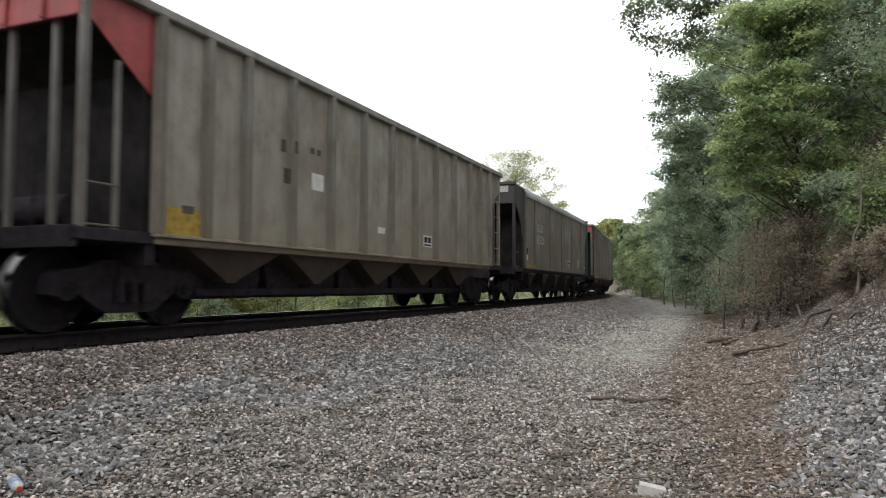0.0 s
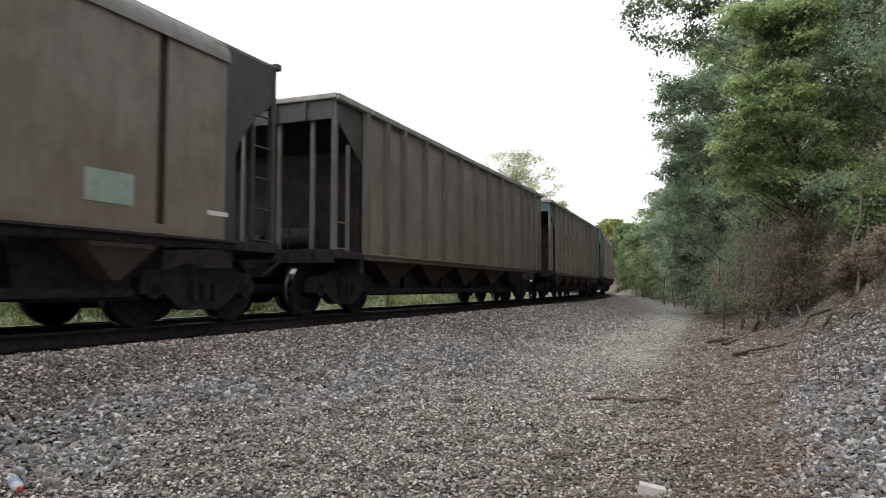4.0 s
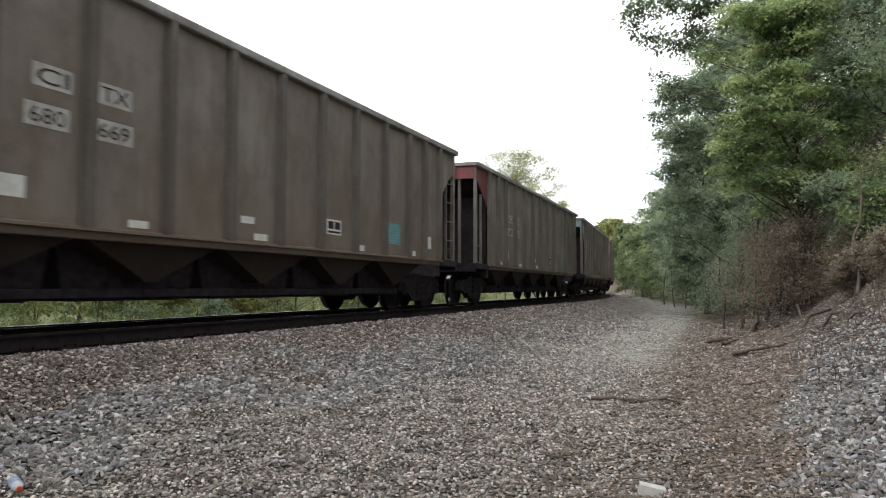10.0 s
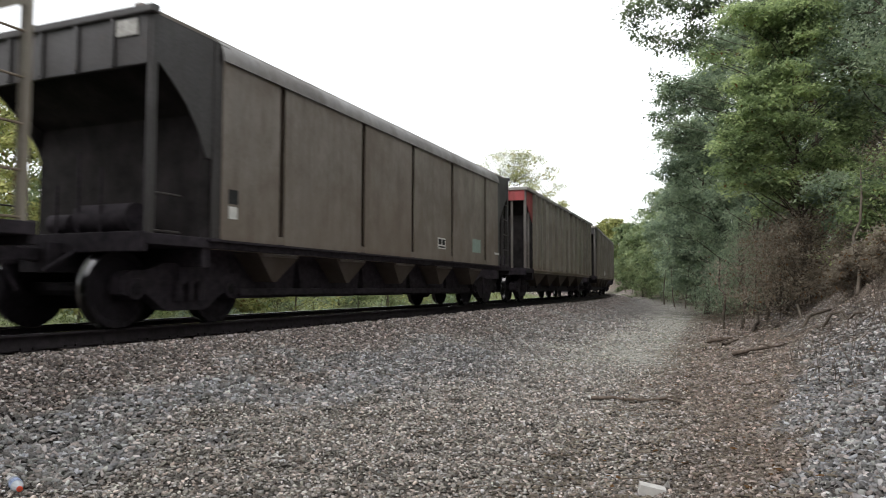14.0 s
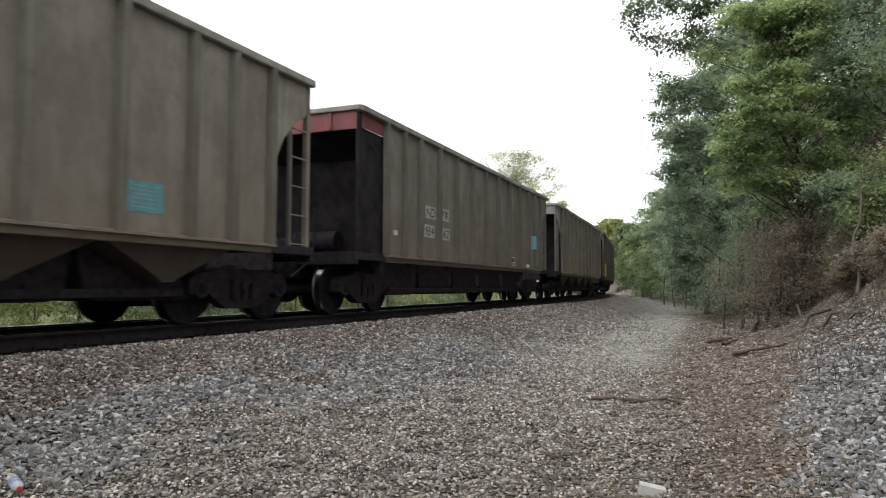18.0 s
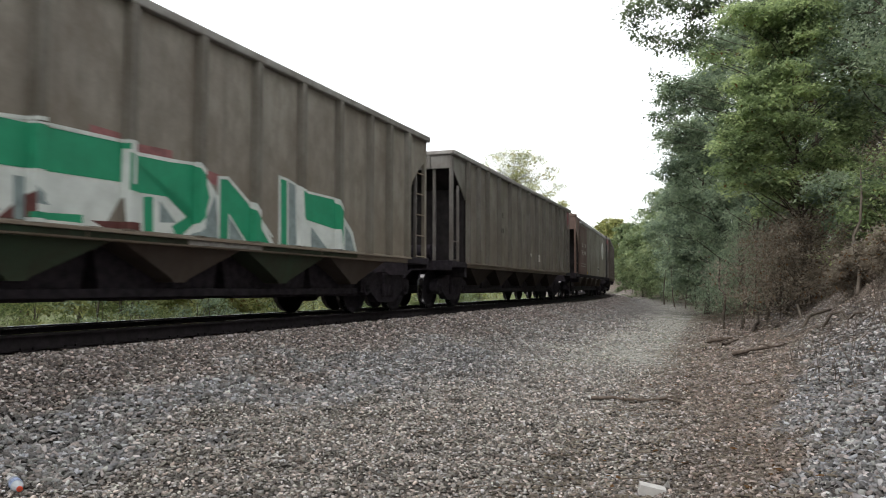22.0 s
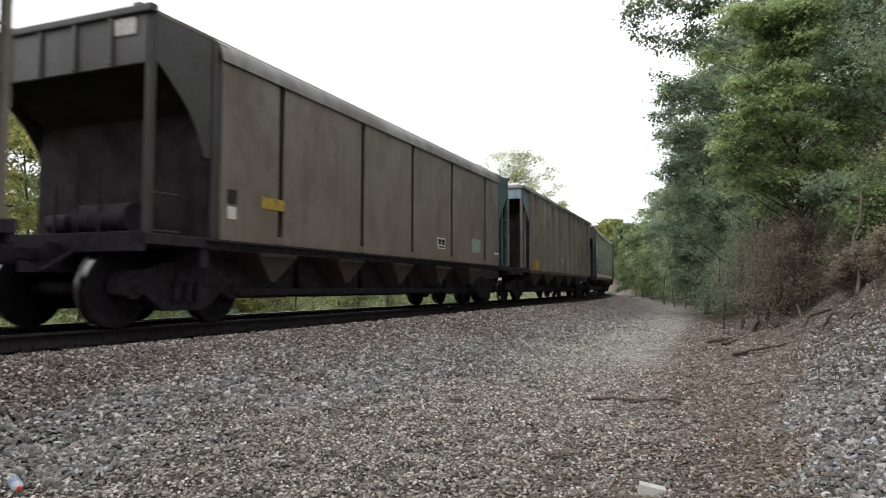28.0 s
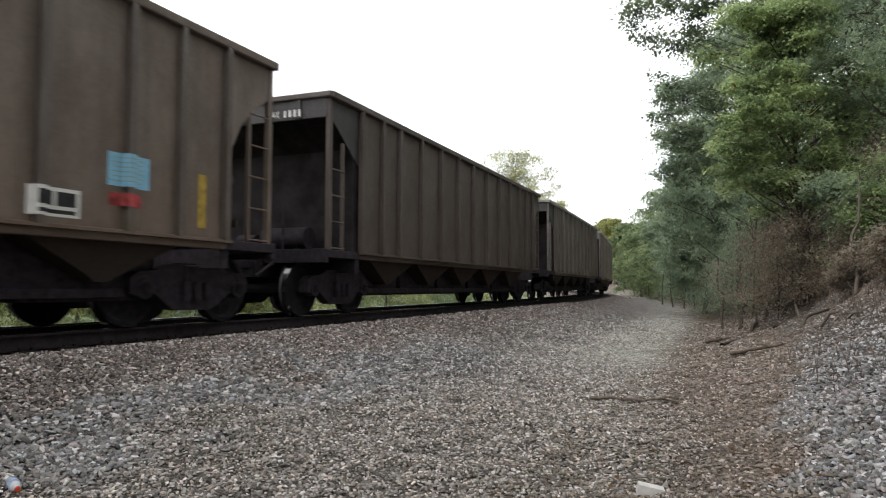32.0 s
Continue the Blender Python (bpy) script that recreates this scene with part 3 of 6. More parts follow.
def end_gear(car, paint, post_mat, rear, style, rungs=2):
    """One end: plate, slope sheet, platform, posts, ladders, brake gear."""
    smooth = style in ("smooth", "silver")
    m = pose(0, 0, 0, 0, 0, 180) if rear else pose(0, 0, 0)
    if smooth and rear:
        m = m @ pose(0.08, 0, 0)
    low = 3.14 if smooth else 3.4

    def plate(bm):
        box(bm, -7.3, -7.24, -1.46, 1.46, low, 3.78)

    def stay(bm):
        box(bm, -7.34, -7.3, -0.03, 0.03, low + 0.02, 3.76)

    def chord(bm):
        box(bm, -7.36, -7.22, -1.56, 1.56, 3.74, 3.84, 0.015)

    def slope(bm):
        prism(bm, [(-7.25, low + 0.12), (-6.4, low - 0.42), (-6.4, 1.07), (-6.19, 1.07), (-6.19, low - 0.5), (-7.18, low + 0.14)], -1.478, 1.478)

    def platform(bm):
        box(bm, -7.36, -6.2, -1.54, 1.54, 0.95, 1.085, 0.01)
        box(bm, -7.4, -7.3, -1.52, 1.52, 0.86, 1.1, 0.01)
        box(bm, -6.35, -6.2, -1.5, 1.5, 0.7, 1.0)

    def post(bm):
        box(bm, -0.045, 0.045, -0.045, 0.045, 1.06, 3.78, 0.01)

    def stile(bm):
        box(bm, -0.022, 0.022, -0.03, 0.03, 1.06, 3.02)

    def inner(bm):
        box(bm, -0.03, 0.03, -0.035, 0.035, 1.06, 3.46)

    def rung(bm):
        rod(bm, (-7.26, 0, 0), (-6.76, 0, 0), 0.014, 6)

    def corner(bm):
        prism(bm, [(-7.26, 3.76), (-7.26, 3.42), (-6.3, 2.72), (-6.2, 2.72), (-6.2, 3.76)], -0.012, 0.012)

    def round_corner(bm):
        prism(bm, [(-7.26, 3.74), (-7.26, 3.25), (-6.97, 3.02), (-6.67, 2.75), (-6.45, 2.45), (-6.32, 2.15), (-6.18, 2.15), (-6.0, 3.74)] if smooth else
              [(-7.26, 3.76), (-7.26, 3.28), (-6.9, 3.06), (-6.58, 2.74), (-6.4, 2.4), (-6.32, 2.1), (-6.2, 2.1), (-6.2, 3.76)], -0.012, 0.012)

    def cap(bm):
        prism(bm, [(-1.5, 3.72), (-1.28, 3.82), (-1.28, 3.86), (-1.5, 3.76)], -7.3, -5.85)
        bmesh.ops.transform(bm, matrix=Matrix(((0, 1, 0, 0), (1, 0, 0, 0), (0, 0, 1, 0), (0, 0, 0, 1))), verts=bm.verts)

    def band(bm):
        box(bm, -7.26, -6.2, -0.012, 0.012, 3.44, 3.76)

    def bulkhead(bm):
        box(bm, -6.36 if rear else -6.2, -5.9, -0.02, 0.02, 1.05, 3.74)

    def closure(bm):
        box(bm, -7.2, -6.2, -0.012, 0.012, 1.06, 3.44)

    def tank(bm):
        rod(bm, (-6.72, -0.75, 1.34), (-6.72, 0.2, 1.34), 0.2, 16)
        rod(bm, (-6.7, 0.4, 1.3), (-6.7, 0.8, 1.3), 0.13, 14)
        for y in (-0.55, 0.0, 0.6):
            box(bm, -6.82, -6.62, y - 0.03, y + 0.03, 1.08, 1.2)

    def rigging(bm):
        box(bm, -6.8, -6.76, -1.3, 1.3, 1.3, 1.42)
        box(bm, -6.8, -6.76, -1.2, 1.2, 1.95, 2.05)
        for y, w, top in ((-1.15, 0.1, 2.5), (-0.62, 0.17, 2.2), (-0.05, 0.12, 2.6), (0.45, 0.2, 2.1), (1.05, 0.12, 2.5)):
            box(bm, -6.78, -6.72, y - w, y + w, 1.08, top, 0.01)
        rod(bm, (-6.76, -1.2, 1.1), (-6.76, -0.1, 1.9), 0.03)
        rod(bm, (-6.76, 1.2, 1.1), (-6.76, 0.2, 1.9), 0.03)

    def wheel(bm):
        for i in range(20):
            a, b = 0.31416 * i, 0.31416 * (i + 1)
            rod(bm, (-7.3, -0.9 + 0.27 * math.cos(a), 2.1 + 0.27 * math.sin(a)), (-7.3, -0.9 + 0.27 * math.cos(b), 2.1 + 0.27 * math.sin(b)), 0.016, 5)
        for i in range(3):
            rod(bm, (-7.3, -0.9, 2.1), (-7.3, -0.9 + 0.27 * math.cos(2.094 * i), 2.1 + 0.27 * math.sin(2.094 * i)), 0.013, 5)
        rod(bm, (-7.3, -0.9, 2.1), (-7.0, -0.9, 2.1), 0.03, 6)
        box(bm, -7.1, -6.95, -1.0, -0.8, 1.95, 2.25)

    def pipes(bm):
        for y, z in ((-0.3, 2.0), (0.1, 2.2), (0.5, 1.8)):
            rod(bm, (-6.9, y, 1.08), (-6.9, y, z), 0.02, 6)
        rod(bm, (-7.3, -0.5, 0.95), (-7.75, -0.35, 0.62), 0.03, 6)
    grime = M_POST if not smooth and style != "dark" else post_mat
    tag = "tall" if smooth else "low"
    part("end_plate", ("end_plate", tag), plate, paint, car, m)
    for y in (-0.9, -0.28, 0.34, 0.95):
        part("plate_stay", ("plate_stay", tag), stay, paint, car, m @ pose(0, y, 0))
    part("end_chord", "end_chord", chord, M_CHORD if style not in ("dark", "smooth") else post_mat, car, m)
    part("slope_sheet", ("slope_sheet", tag), slope, paint if paint == ENDS["maroon"] else M_SOOT_SHADE, car, m)
    part("platform", "platform", platform, M_UNDER, car, m)
    for sg in (-1, 1):
        part("corner_post", "corner_post", post, post_mat if rear else M_SOOT_SHADE if style == "closed" else grime, car, m @ pose(-7.24, sg * 1.47, 0))
        sheet_paint = ENDS["brown"] if style == "silver" and rear else paint
        if style == "closed" and not rear:
            part("corner_sheet", "corner_band", band, sheet_paint, car, m @ pose(0, sg * 1.49, 0))
            part("end_closure", "closure", closure, M_SOOT_SHADE, car, m @ pose(0, sg * 1.46, 0))
        else:
            part("corner_sheet", ("round_corner", tag) if smooth or rear else "corner_sheet", round_corner if smooth or rear else corner, sheet_paint, car, m @ pose(0, sg * 1.49, 0))
            if rear or not smooth or rungs > 2:
                part("ladder_stile", "stile", stile, grime, car, m @ pose(-6.78, sg * 1.47, 0))
            for i in range(5 if rear else rungs):
                part("rung", "rung", rung, M_POST if not rear and not smooth else post_mat, car, m @ pose(0, sg * 1.5, 1.12 + 0.46 * i))
        if smooth:
            part("bulkhead_post", ("bulkhead", rear), bulkhead, paint, car, m @ pose(0, sg * 1.5, 0))
            part("corner_cap", "corner_cap", cap, paint, car, m if sg < 0 else m @ Matrix.Diagonal((1, -1, 1, 1)))
    if style == "ribbed" or rear:
        for y in (-1.0, -0.3, 0.5):
            part("end_post", "inner", inner, grime, car, m @ pose(-7.2, y, 0))
    if rear:
        part("brake_wheel", "brake_wheel", wheel, M_UNDER, car, m)
        if not smooth:
            part("brake_rigging", "brake_rigging", rigging, M_POST_DARK, car, m)
    else:
        part("air_tank", "air_tank", tank, M_UNDER, car, m, smooth=True)
    part("brake_pipe", "brake_pipe", pipes, M_UNDER, car, m)


def hopper_car(style, side_mat, front, rear, label, rib_mat, bay_mat, dark=False, rungs=2):
    car = tagged(new("hopper_car"), label, "hopper car", "hopper cars of the coal train")
    chord_mat = side_mat if dark else M_CHORD
    smooth = style in ("smooth", "silver")
    post_mat = side_mat if not smooth else front

    def sheet(bm):
        box(bm, -6.22, 6.22, -0.012, 0.012, 1.02, 3.76)

    def rib(bm):
        w = 0.085
        bm_v = [bm.verts.new((x, y, z)) for z in (1.06, 3.72) for x, y in ((-w, 0), (-0.6 * w, -0.1), (0.6 * w, -0.1), (w, 0))]
        bm.faces.new(bm_v[:4])
        bm.faces.new(bm_v[4:])
        for i in range(4):
            j = (i + 1) % 4
            bm.faces.new((bm_v[i], bm_v[j], bm_v[4 + j], bm_v[4 + i]))

    def thin_rib(bm):
        box(bm, -0.045, 0.045, -0.1, 0, 1.06, 3.72, 0.01)

    def chord(bm):
        box(bm, -7.32, 7.32, -0.1, 0.06, 3.72, 3.84, 0.02)

    def sill(bm):
        box(bm, -6.25, 6.25, -0.05, 0.05, 0.95, 1.09, 0.012)
        box(bm, -6.3, 6.3, -0.12, 0.0, 1.04, 1.07)

    def roof_curve(bm):
        n, pts = 7, []
        for i in range(n):
            a = 1.45 * i / (n - 1)
            pts.append((-0.28 + 0.28 * math.cos(a), 3.51 + 0.35 * math.sin(a)))
        for (y0, z0), (y1, z1) in zip(pts, pts[1:]):
            v = [bm.verts.new(p) for p in ((-6.08, -y0, z0), (6.08, -y0, z0), (6.08, -y1, z1), (-6.08, -y1, z1))]
            bm.faces.new(v)
        bmesh.ops.remove_doubles(bm, verts=bm.verts, dist=0.001)
        bmesh.ops.solidify(bm, geom=bm.faces, thickness=0.02)

    def round_chord(bm):
        box(bm, -7.34, 7.34, -0.06, 0.06, 3.8, 3.885, 0.02)

    def back(bm):
        box(bm, -6.06, 6.06, -0.01, 0.01, 1.05, 3.6)

    def lower_band(bm):
        box(bm, -6.04, 6.04, -0.045, 0.0, 1.075, 1.2, 0.006)

    def rivets(bm):
        for i in range(62):
            x = -6.1 + 0.2 * i
            box(bm, x - 0.016, x + 0.016, -0.014, 0.0, 3.46, 3.49)
            box(bm, x - 0.016, x + 0.016, -0.014, 0.0, 1.22, 1.245)
        for u in (3.9, 6.3, 8.55, 10.95):
            for a in (-0.09, 0.09):
                for i in range(9):
                    box(bm, u - HALF + a - 0.016, u - HALF + a + 0.016, -0.014, 0.0, 1.5 + 0.2 * i, 1.53 + 0.2 * i)
    for sg in (-1, 1):
        turn = pose(0, 0, 0, 0, 0, 0 if sg < 0 else 180)
        part("side_sill", "sill", sill, M_UNDER if style == "smooth" else side_mat, car, turn @ pose(0, -1.5, 0))
        if smooth:
            part("top_chord", "round_chord", round_chord, side_mat if style == "smooth" else M_CHORD, car, turn @ pose(0, -1.3, 0))
            part("roof_curve", "roof_curve", roof_curve, M_ROOF, car, turn @ pose(0, -1.585, 0), smooth=True)
            part("side_back", "side_back", back, M_SEAM, car, turn @ pose(0, -1.47, 0))
            cuts = (1.26, *SEAMS, 13.34)
            for a, b in zip(cuts, cuts[1:]):
                gap = 0.0 if a == 1.26 else 0.075, 0.0 if b == 13.34 else 0.075
                key = ("panel", a, b)

                def panel(bm, a=a + gap[0], b=b - gap[1]):
                    box(bm, a - HALF, b - HALF, -0.02, 0.02, 1.07, 3.53, 0.006)
                part("side_panel", key, panel, side_mat, car, turn @ pose(0, -1.53, 0))
            part("lower_band", "lower_band", lower_band, side_mat if style == "smooth" else M_ROOF, car, turn @ pose(0, -1.5, 0))
            if style == "silver":
                part("rivets", "rivets", rivets, M_CHORD, car, turn @ pose(0, -1.55, 0))["kind"] = "stuff"
        else:
            part("side_sheet", "sheet", sheet, side_mat, car, turn @ pose(0, -1.5, 0))
            part("top_chord", "chord", chord, chord_mat, car, turn @ pose(0, -1.5, 0))
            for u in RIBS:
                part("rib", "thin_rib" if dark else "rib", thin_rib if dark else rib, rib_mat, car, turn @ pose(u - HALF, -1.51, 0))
    end_gear(car, front, post_mat, False, "dark" if dark else style, rungs)
    end_gear(car, rear, post_mat if not smooth else rear, True, "dark" if dark else style)
    under_gear(car, bay_mat, "smooth" if smooth else "closed" if style == "closed" else "ribbed")
    return car


def aluminium():
    """Bare sheet with a soft mirror shine, dull streaks and dust."""
    m, nt, b = shader("bare_aluminium_sheet", 0.24, 0.4)
    v, _ = shifted(nt)
    big, run = noise_node(nt, 0.5, 4, 0.6, v), noise_node(nt, 1.0, 5, 0.7, v, (6.0, 6.0, 0.3))
    link(nt, mix(nt, run, (0.245, 0.24, 0.242), (0.36, 0.355, 0.356)), b.inputs["Base Color"])
    link(nt, ramp(nt, big, ((0.3, (0.13, 0.13, 0.13)), (0.7, (0.27, 0.27, 0.27)))), b.inputs["Roughness"])
    bump(nt, b, noise_node(nt, 1.0, 2, 0.5, v, (1.5, 1.5, 0.22)), 0.8, 0.08)
    return m


M_POST = weathered("grimy_end_post", (0.2, 0.188, 0.178), (0.1, 0.088, 0.082), 0.7)
M_POST_DARK = weathered("rusty_brake_rigging", (0.075, 0.058, 0.05), (0.04, 0.032, 0.03), 0.8)
M_ROOF = weathered("dull_roof_edge", (0.195, 0.186, 0.178), (0.135, 0.124, 0.116))
M_SEAM = plain("rusty_seam", (0.072, 0.055, 0.044), 0.85)
M_BAY = weathered("dusty_hopper_bay", (0.12, 0.11, 0.104), (0.075, 0.066, 0.063), 0.8)
# the darker bay colour, for the dark ribbed cars and the silver one
M_BAY_DARK = weathered("dark_hopper_bay", (0.05, 0.043, 0.041), (0.032, 0.027, 0.026), 0.8)
SIDES = {
    "light": weathered("pale_weathered_sheet", (0.34, 0.32, 0.277), (0.225, 0.196, 0.16)),
    "tan": weathered("tan_weathered_sheet", (0.285, 0.261, 0.222), (0.192, 0.163, 0.13)),
    "brown": weathered("brown_grimy_sheet", (0.203, 0.177, 0.15), (0.143, 0.115, 0.093)),
    "grime": weathered("dark_grimy_sheet", (0.222, 0.203, 0.177), (0.154, 0.131, 0.106)),
    "rust": weathered("rust_brown_sheet", (0.162, 0.125, 0.1), (0.11, 0.08, 0.062), 0.6),
    "black": weathered("black_rusty_sheet", (0.09, 0.071, 0.061), (0.065, 0.049, 0.041), 0.55, 0.0, 0.5, 0.4),
    "silver": aluminium(),
    "maroon": weathered("faded_maroon_sheet", (0.12, 0.035, 0.03), (0.09, 0.04, 0.032)),
}
ENDS = {
    "red": weathered("faded_red_end", (0.4, 0.045, 0.05), (0.24, 0.045, 0.045)),
    "dull red": weathered("grimy_red_end", (0.25, 0.047, 0.052), (0.15, 0.04, 0.042)),
    "teal": weathered("faded_teal_end", (0.065, 0.14, 0.155), (0.045, 0.085, 0.095)),
    "blue": weathered("faded_blue_end", (0.24, 0.33, 0.4), (0.14, 0.19, 0.23)),
    "maroon": weathered("faded_maroon_end", (0.155, 0.03, 0.043), (0.075, 0.024, 0.031)),
    "charcoal": weathered("charcoal_end", (0.042, 0.038, 0.039), (0.028, 0.025, 0.026)),
    "grey": weathered("grey_end", (0.24, 0.23, 0.21), (0.13, 0.12, 0.105)),
    "pale": weathered("pale_grey_end", (0.36, 0.36, 0.35), (0.2, 0.195, 0.185)),
    "brown": weathered("rust_brown_end", (0.19, 0.11, 0.085), (0.12, 0.075, 0.06)),
    "yellow": weathered("dull_yellow_end", (0.34, 0.27, 0.1), (0.24, 0.19, 0.085)),
}
# rib tones about a third darker than their side sheets, and more streaked
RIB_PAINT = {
    "light": weathered("streaked_pale_rib", (0.235, 0.222, 0.193), (0.15, 0.133, 0.108), streak=0.8),
    "tan": weathered("streaked_tan_rib", (0.192, 0.178, 0.15), (0.124, 0.108, 0.086), streak=0.8),
    "brown": weathered("streaked_brown_rib", (0.13, 0.115, 0.1), (0.088, 0.074, 0.062), streak=0.8),
    "rust": weathered("streaked_rust_rib", (0.115, 0.096, 0.082), (0.078, 0.062, 0.052), streak=0.8),
    "grime": weathered("streaked_dark_rib", (0.155, 0.145, 0.127), (0.104, 0.091, 0.075), streak=0.8),
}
# style, side, front end, rear end, dark ribs
TRAIN = {
    -1: ("ribbed", "tan", "grey", "grey"), 0: ("ribbed", "light", "red", "grey"), 1: ("smooth", "brown", "charcoal", "teal"),
    2: ("ribbed", "light", "red", "grey"), 3: ("smooth", "brown", "teal", "charcoal"), 4: ("ribbed", "brown", "charcoal", "charcoal"),
    5: ("ribbed", "tan", "teal", "grey"), 6: ("smooth", "brown", "teal", "brown"), 7: ("smooth", "grime", "maroon", "charcoal"),
    8: ("ribbed", "grime", "red", "charcoal"), 9: ("ribbed", "brown", "dull red", "charcoal"), 10: ("ribbed", "grime", "dull red", "charcoal"),
    11: ("ribbed", "tan", "blue", "grey"), 12: ("ribbed", "tan", "red", "grey"), 13: ("smooth", "brown", "charcoal", "charcoal"),
    14: ("ribbed", "tan", "red", "charcoal"), 15: ("ribbed", "tan", "charcoal", "charcoal"), 16: ("ribbed", "tan", "red", "brown"),
    17: ("closed", "grime", "dull red", "charcoal"), 18: ("ribbed", "tan", "pale", "teal"), 19: ("ribbed", "black", "charcoal", "brown", True),
    20: ("ribbed", "tan", "red", "brown"), 21: ("ribbed", "grime", "grey", "dull red"), 22: ("smooth", "grime", "brown", "charcoal"),
    23: ("ribbed", "rust", "dull red", "charcoal"), 24: ("closed", "grime", "dull red", "brown"), 25: ("ribbed", "brown", "brown", "charcoal"),
    26: ("smooth", "brown", "charcoal", "teal"), 27: ("ribbed", "tan", "blue", "charcoal"), 28: ("silver", "silver", "charcoal", "yellow"),
    29: ("ribbed", "rust", "charcoal", "charcoal", True), 30: ("ribbed", "black", "charcoal", "charcoal", True), 31: ("ribbed", "brown", "charcoal", "grey"),
    32: ("ribbed", "tan", "grey", "grey"), 33: ("smooth", "brown", "charcoal", "charcoal"), 34: ("ribbed", "tan", "red", "grey"),
}
WORDS = {"light": "pale weathered", "tan": "tan weathered", "brown": "brown grimy", "grime": "dark grimy", "black": "black rusty", "rust": "rust-brown grimy", "silver": "bare aluminium"}
CARS = {}
for k, (style, side, front, rear, *rest) in TRAIN.items():
    kind = {"ribbed": "ribbed", "smooth": "smooth-sided", "closed": "ribbed closed-end", "silver": "riveted smooth-sided"}[style]
    plain_rear = style in ("ribbed", "closed") and rear in ("charcoal", "brown", "grey")
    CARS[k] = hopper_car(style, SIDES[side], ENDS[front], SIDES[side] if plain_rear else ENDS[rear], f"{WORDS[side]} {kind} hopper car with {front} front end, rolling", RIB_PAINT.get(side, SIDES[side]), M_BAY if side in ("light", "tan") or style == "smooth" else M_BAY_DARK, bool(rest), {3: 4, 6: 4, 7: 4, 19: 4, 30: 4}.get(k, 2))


# ---- markings on the car sides ----
M_WHITE = plain("chalky_white_paint", (0.62, 0.61, 0.58), 0.8, 0.0, 0.15)
M_YELLOW = plain("faded_yellow_paint", (0.36, 0.245, 0.055), 0.8, 0.0, 0.4)
M_TEAL = plain("teal_decal", (0.11, 0.285, 0.33), 0.7, 0.0, 0.2)
M_PALE = plain("pale_green_decal", (0.24, 0.31, 0.27), 0.7, 0.0, 0.15)
M_BLUE = plain("pale_blue_decal", (0.2, 0.42, 0.56), 0.7, 0.0, 0.12)
M_INK = plain("black_stencil_paint", (0.03, 0.03, 0.03), 0.8)
M_FAINT = plain("worn_dark_paint", (0.085, 0.075, 0.065), 0.85)
M_CHALK = plain("worn_white_paint", (0.36, 0.35, 0.33), 0.85, 0.0, 0.4, 14.0)
M_RED = plain("faded_red_paint", (0.32, 0.06, 0.06), 0.8, 0.0, 0.5, 5.0)
M_WORN = plain("worn_orange_paint", (0.27, 0.16, 0.085), 0.85, 0.0, 0.4, 9.0)
M_SMEAR = plain("smeared_red_paint", (0.27, 0.11, 0.11), 0.75, 0.0, 0.35, 7.0)
M_PLATE = plain("dusty_panel", (0.4, 0.385, 0.36), 0.8, 0.0, 0.3, 5.0)
M_MAROON = SIDES["maroon"]
M_LETTER, M_GREEN = plain("spray_white", (0.6, 0.63, 0.6), 0.7, 0.0, 0.15, 3.0), plain("spray_green", (0.015, 0.26, 0.13), 0.65, 0.0, 0.15, 3.0)
M_GREY, M_RUST = plain("spray_grey", (0.22, 0.27, 0.27), 0.7), plain("spray_dark_red", (0.11, 0.035, 0.03), 0.7)
# spray green darkened for the shade over the bays, with dirt mixed in
M_OVERSPRAY = weathered("dirty_shaded_overspray", (0.03, 0.12, 0.07), (0.07, 0.062, 0.058), 0.8)
M_TAG = plain("spray_teal", (0.09, 0.31, 0.28), 0.7)


def surfaces(style):
    """The stretches of a car's side along u with the y of its face."""
    if style in ("smooth", "silver"):
        return [(1.0, 13.6, -1.552, -1.552)]
    out, last = [], 1.0
    for r in RIBS:
        out += [(last, r - 0.085, -1.513, -1.513), (r - 0.085, r - 0.051, -1.511, -1.611), (r - 0.051, r + 0.051, -1.611, -1.611), (r + 0.051, r + 0.085, -1.611, -1.511)]
        last = r + 0.085
    return out + [(last, 13.6, -1.513, -1.513)]


def paint(k, name, material, outline, lift=0.004, label=""):
    """A painted or stuck-on shape, given by u and z, that follows the sheets and ribs of car k."""
    lo, hi = min(u for u, _ in outline), max(u for u, _ in outline)
    for a, b, ya, yb in surfaces(TRAIN[k][0]):
        if hi <= a + 0.01 or lo >= b - 0.01:
            continue
        bm = bmesh.new()
        f = bm.faces.new([bm.verts.new((u - HALF, ya - lift, z)) for u, z in outline])
        if lo < a or hi > b:
            bmesh.ops.triangulate(bm, faces=[f])
            for at, way in ((a, -1), (b, 1)):
                bmesh.ops.bisect_plane(bm, geom=bm.verts[:] + bm.edges[:] + bm.faces[:], plane_co=(at - HALF, 0, 0), plane_no=(way, 0, 0), clear_outer=True)
        if yb != ya:
            for v in bm.verts:
                v.co.y = ya + (yb - ya) * (v.co.x + HALF - a) / (b - a) - lift
        for f in bm.faces:
            f.normal_update()
            if f.normal.y > 0:
                f.normal_flip()
        if len(bm.faces):
            me = bpy.data.meshes.new(name)
            bm.to_mesh(me)
            me.materials.append(material)
            ob = new(name, me)
            ob.parent = CARS[k]
            if label:
                ob["label"] = label
        bm.free()


def mark(k, name, material, u, z, w, h, lift=0.004, label=""):
    paint(k, name, material, [(u - w / 2, z - h / 2), (u + w / 2, z - h / 2), (u + w / 2, z + h / 2), (u - w / 2, z + h / 2)], lift, label)


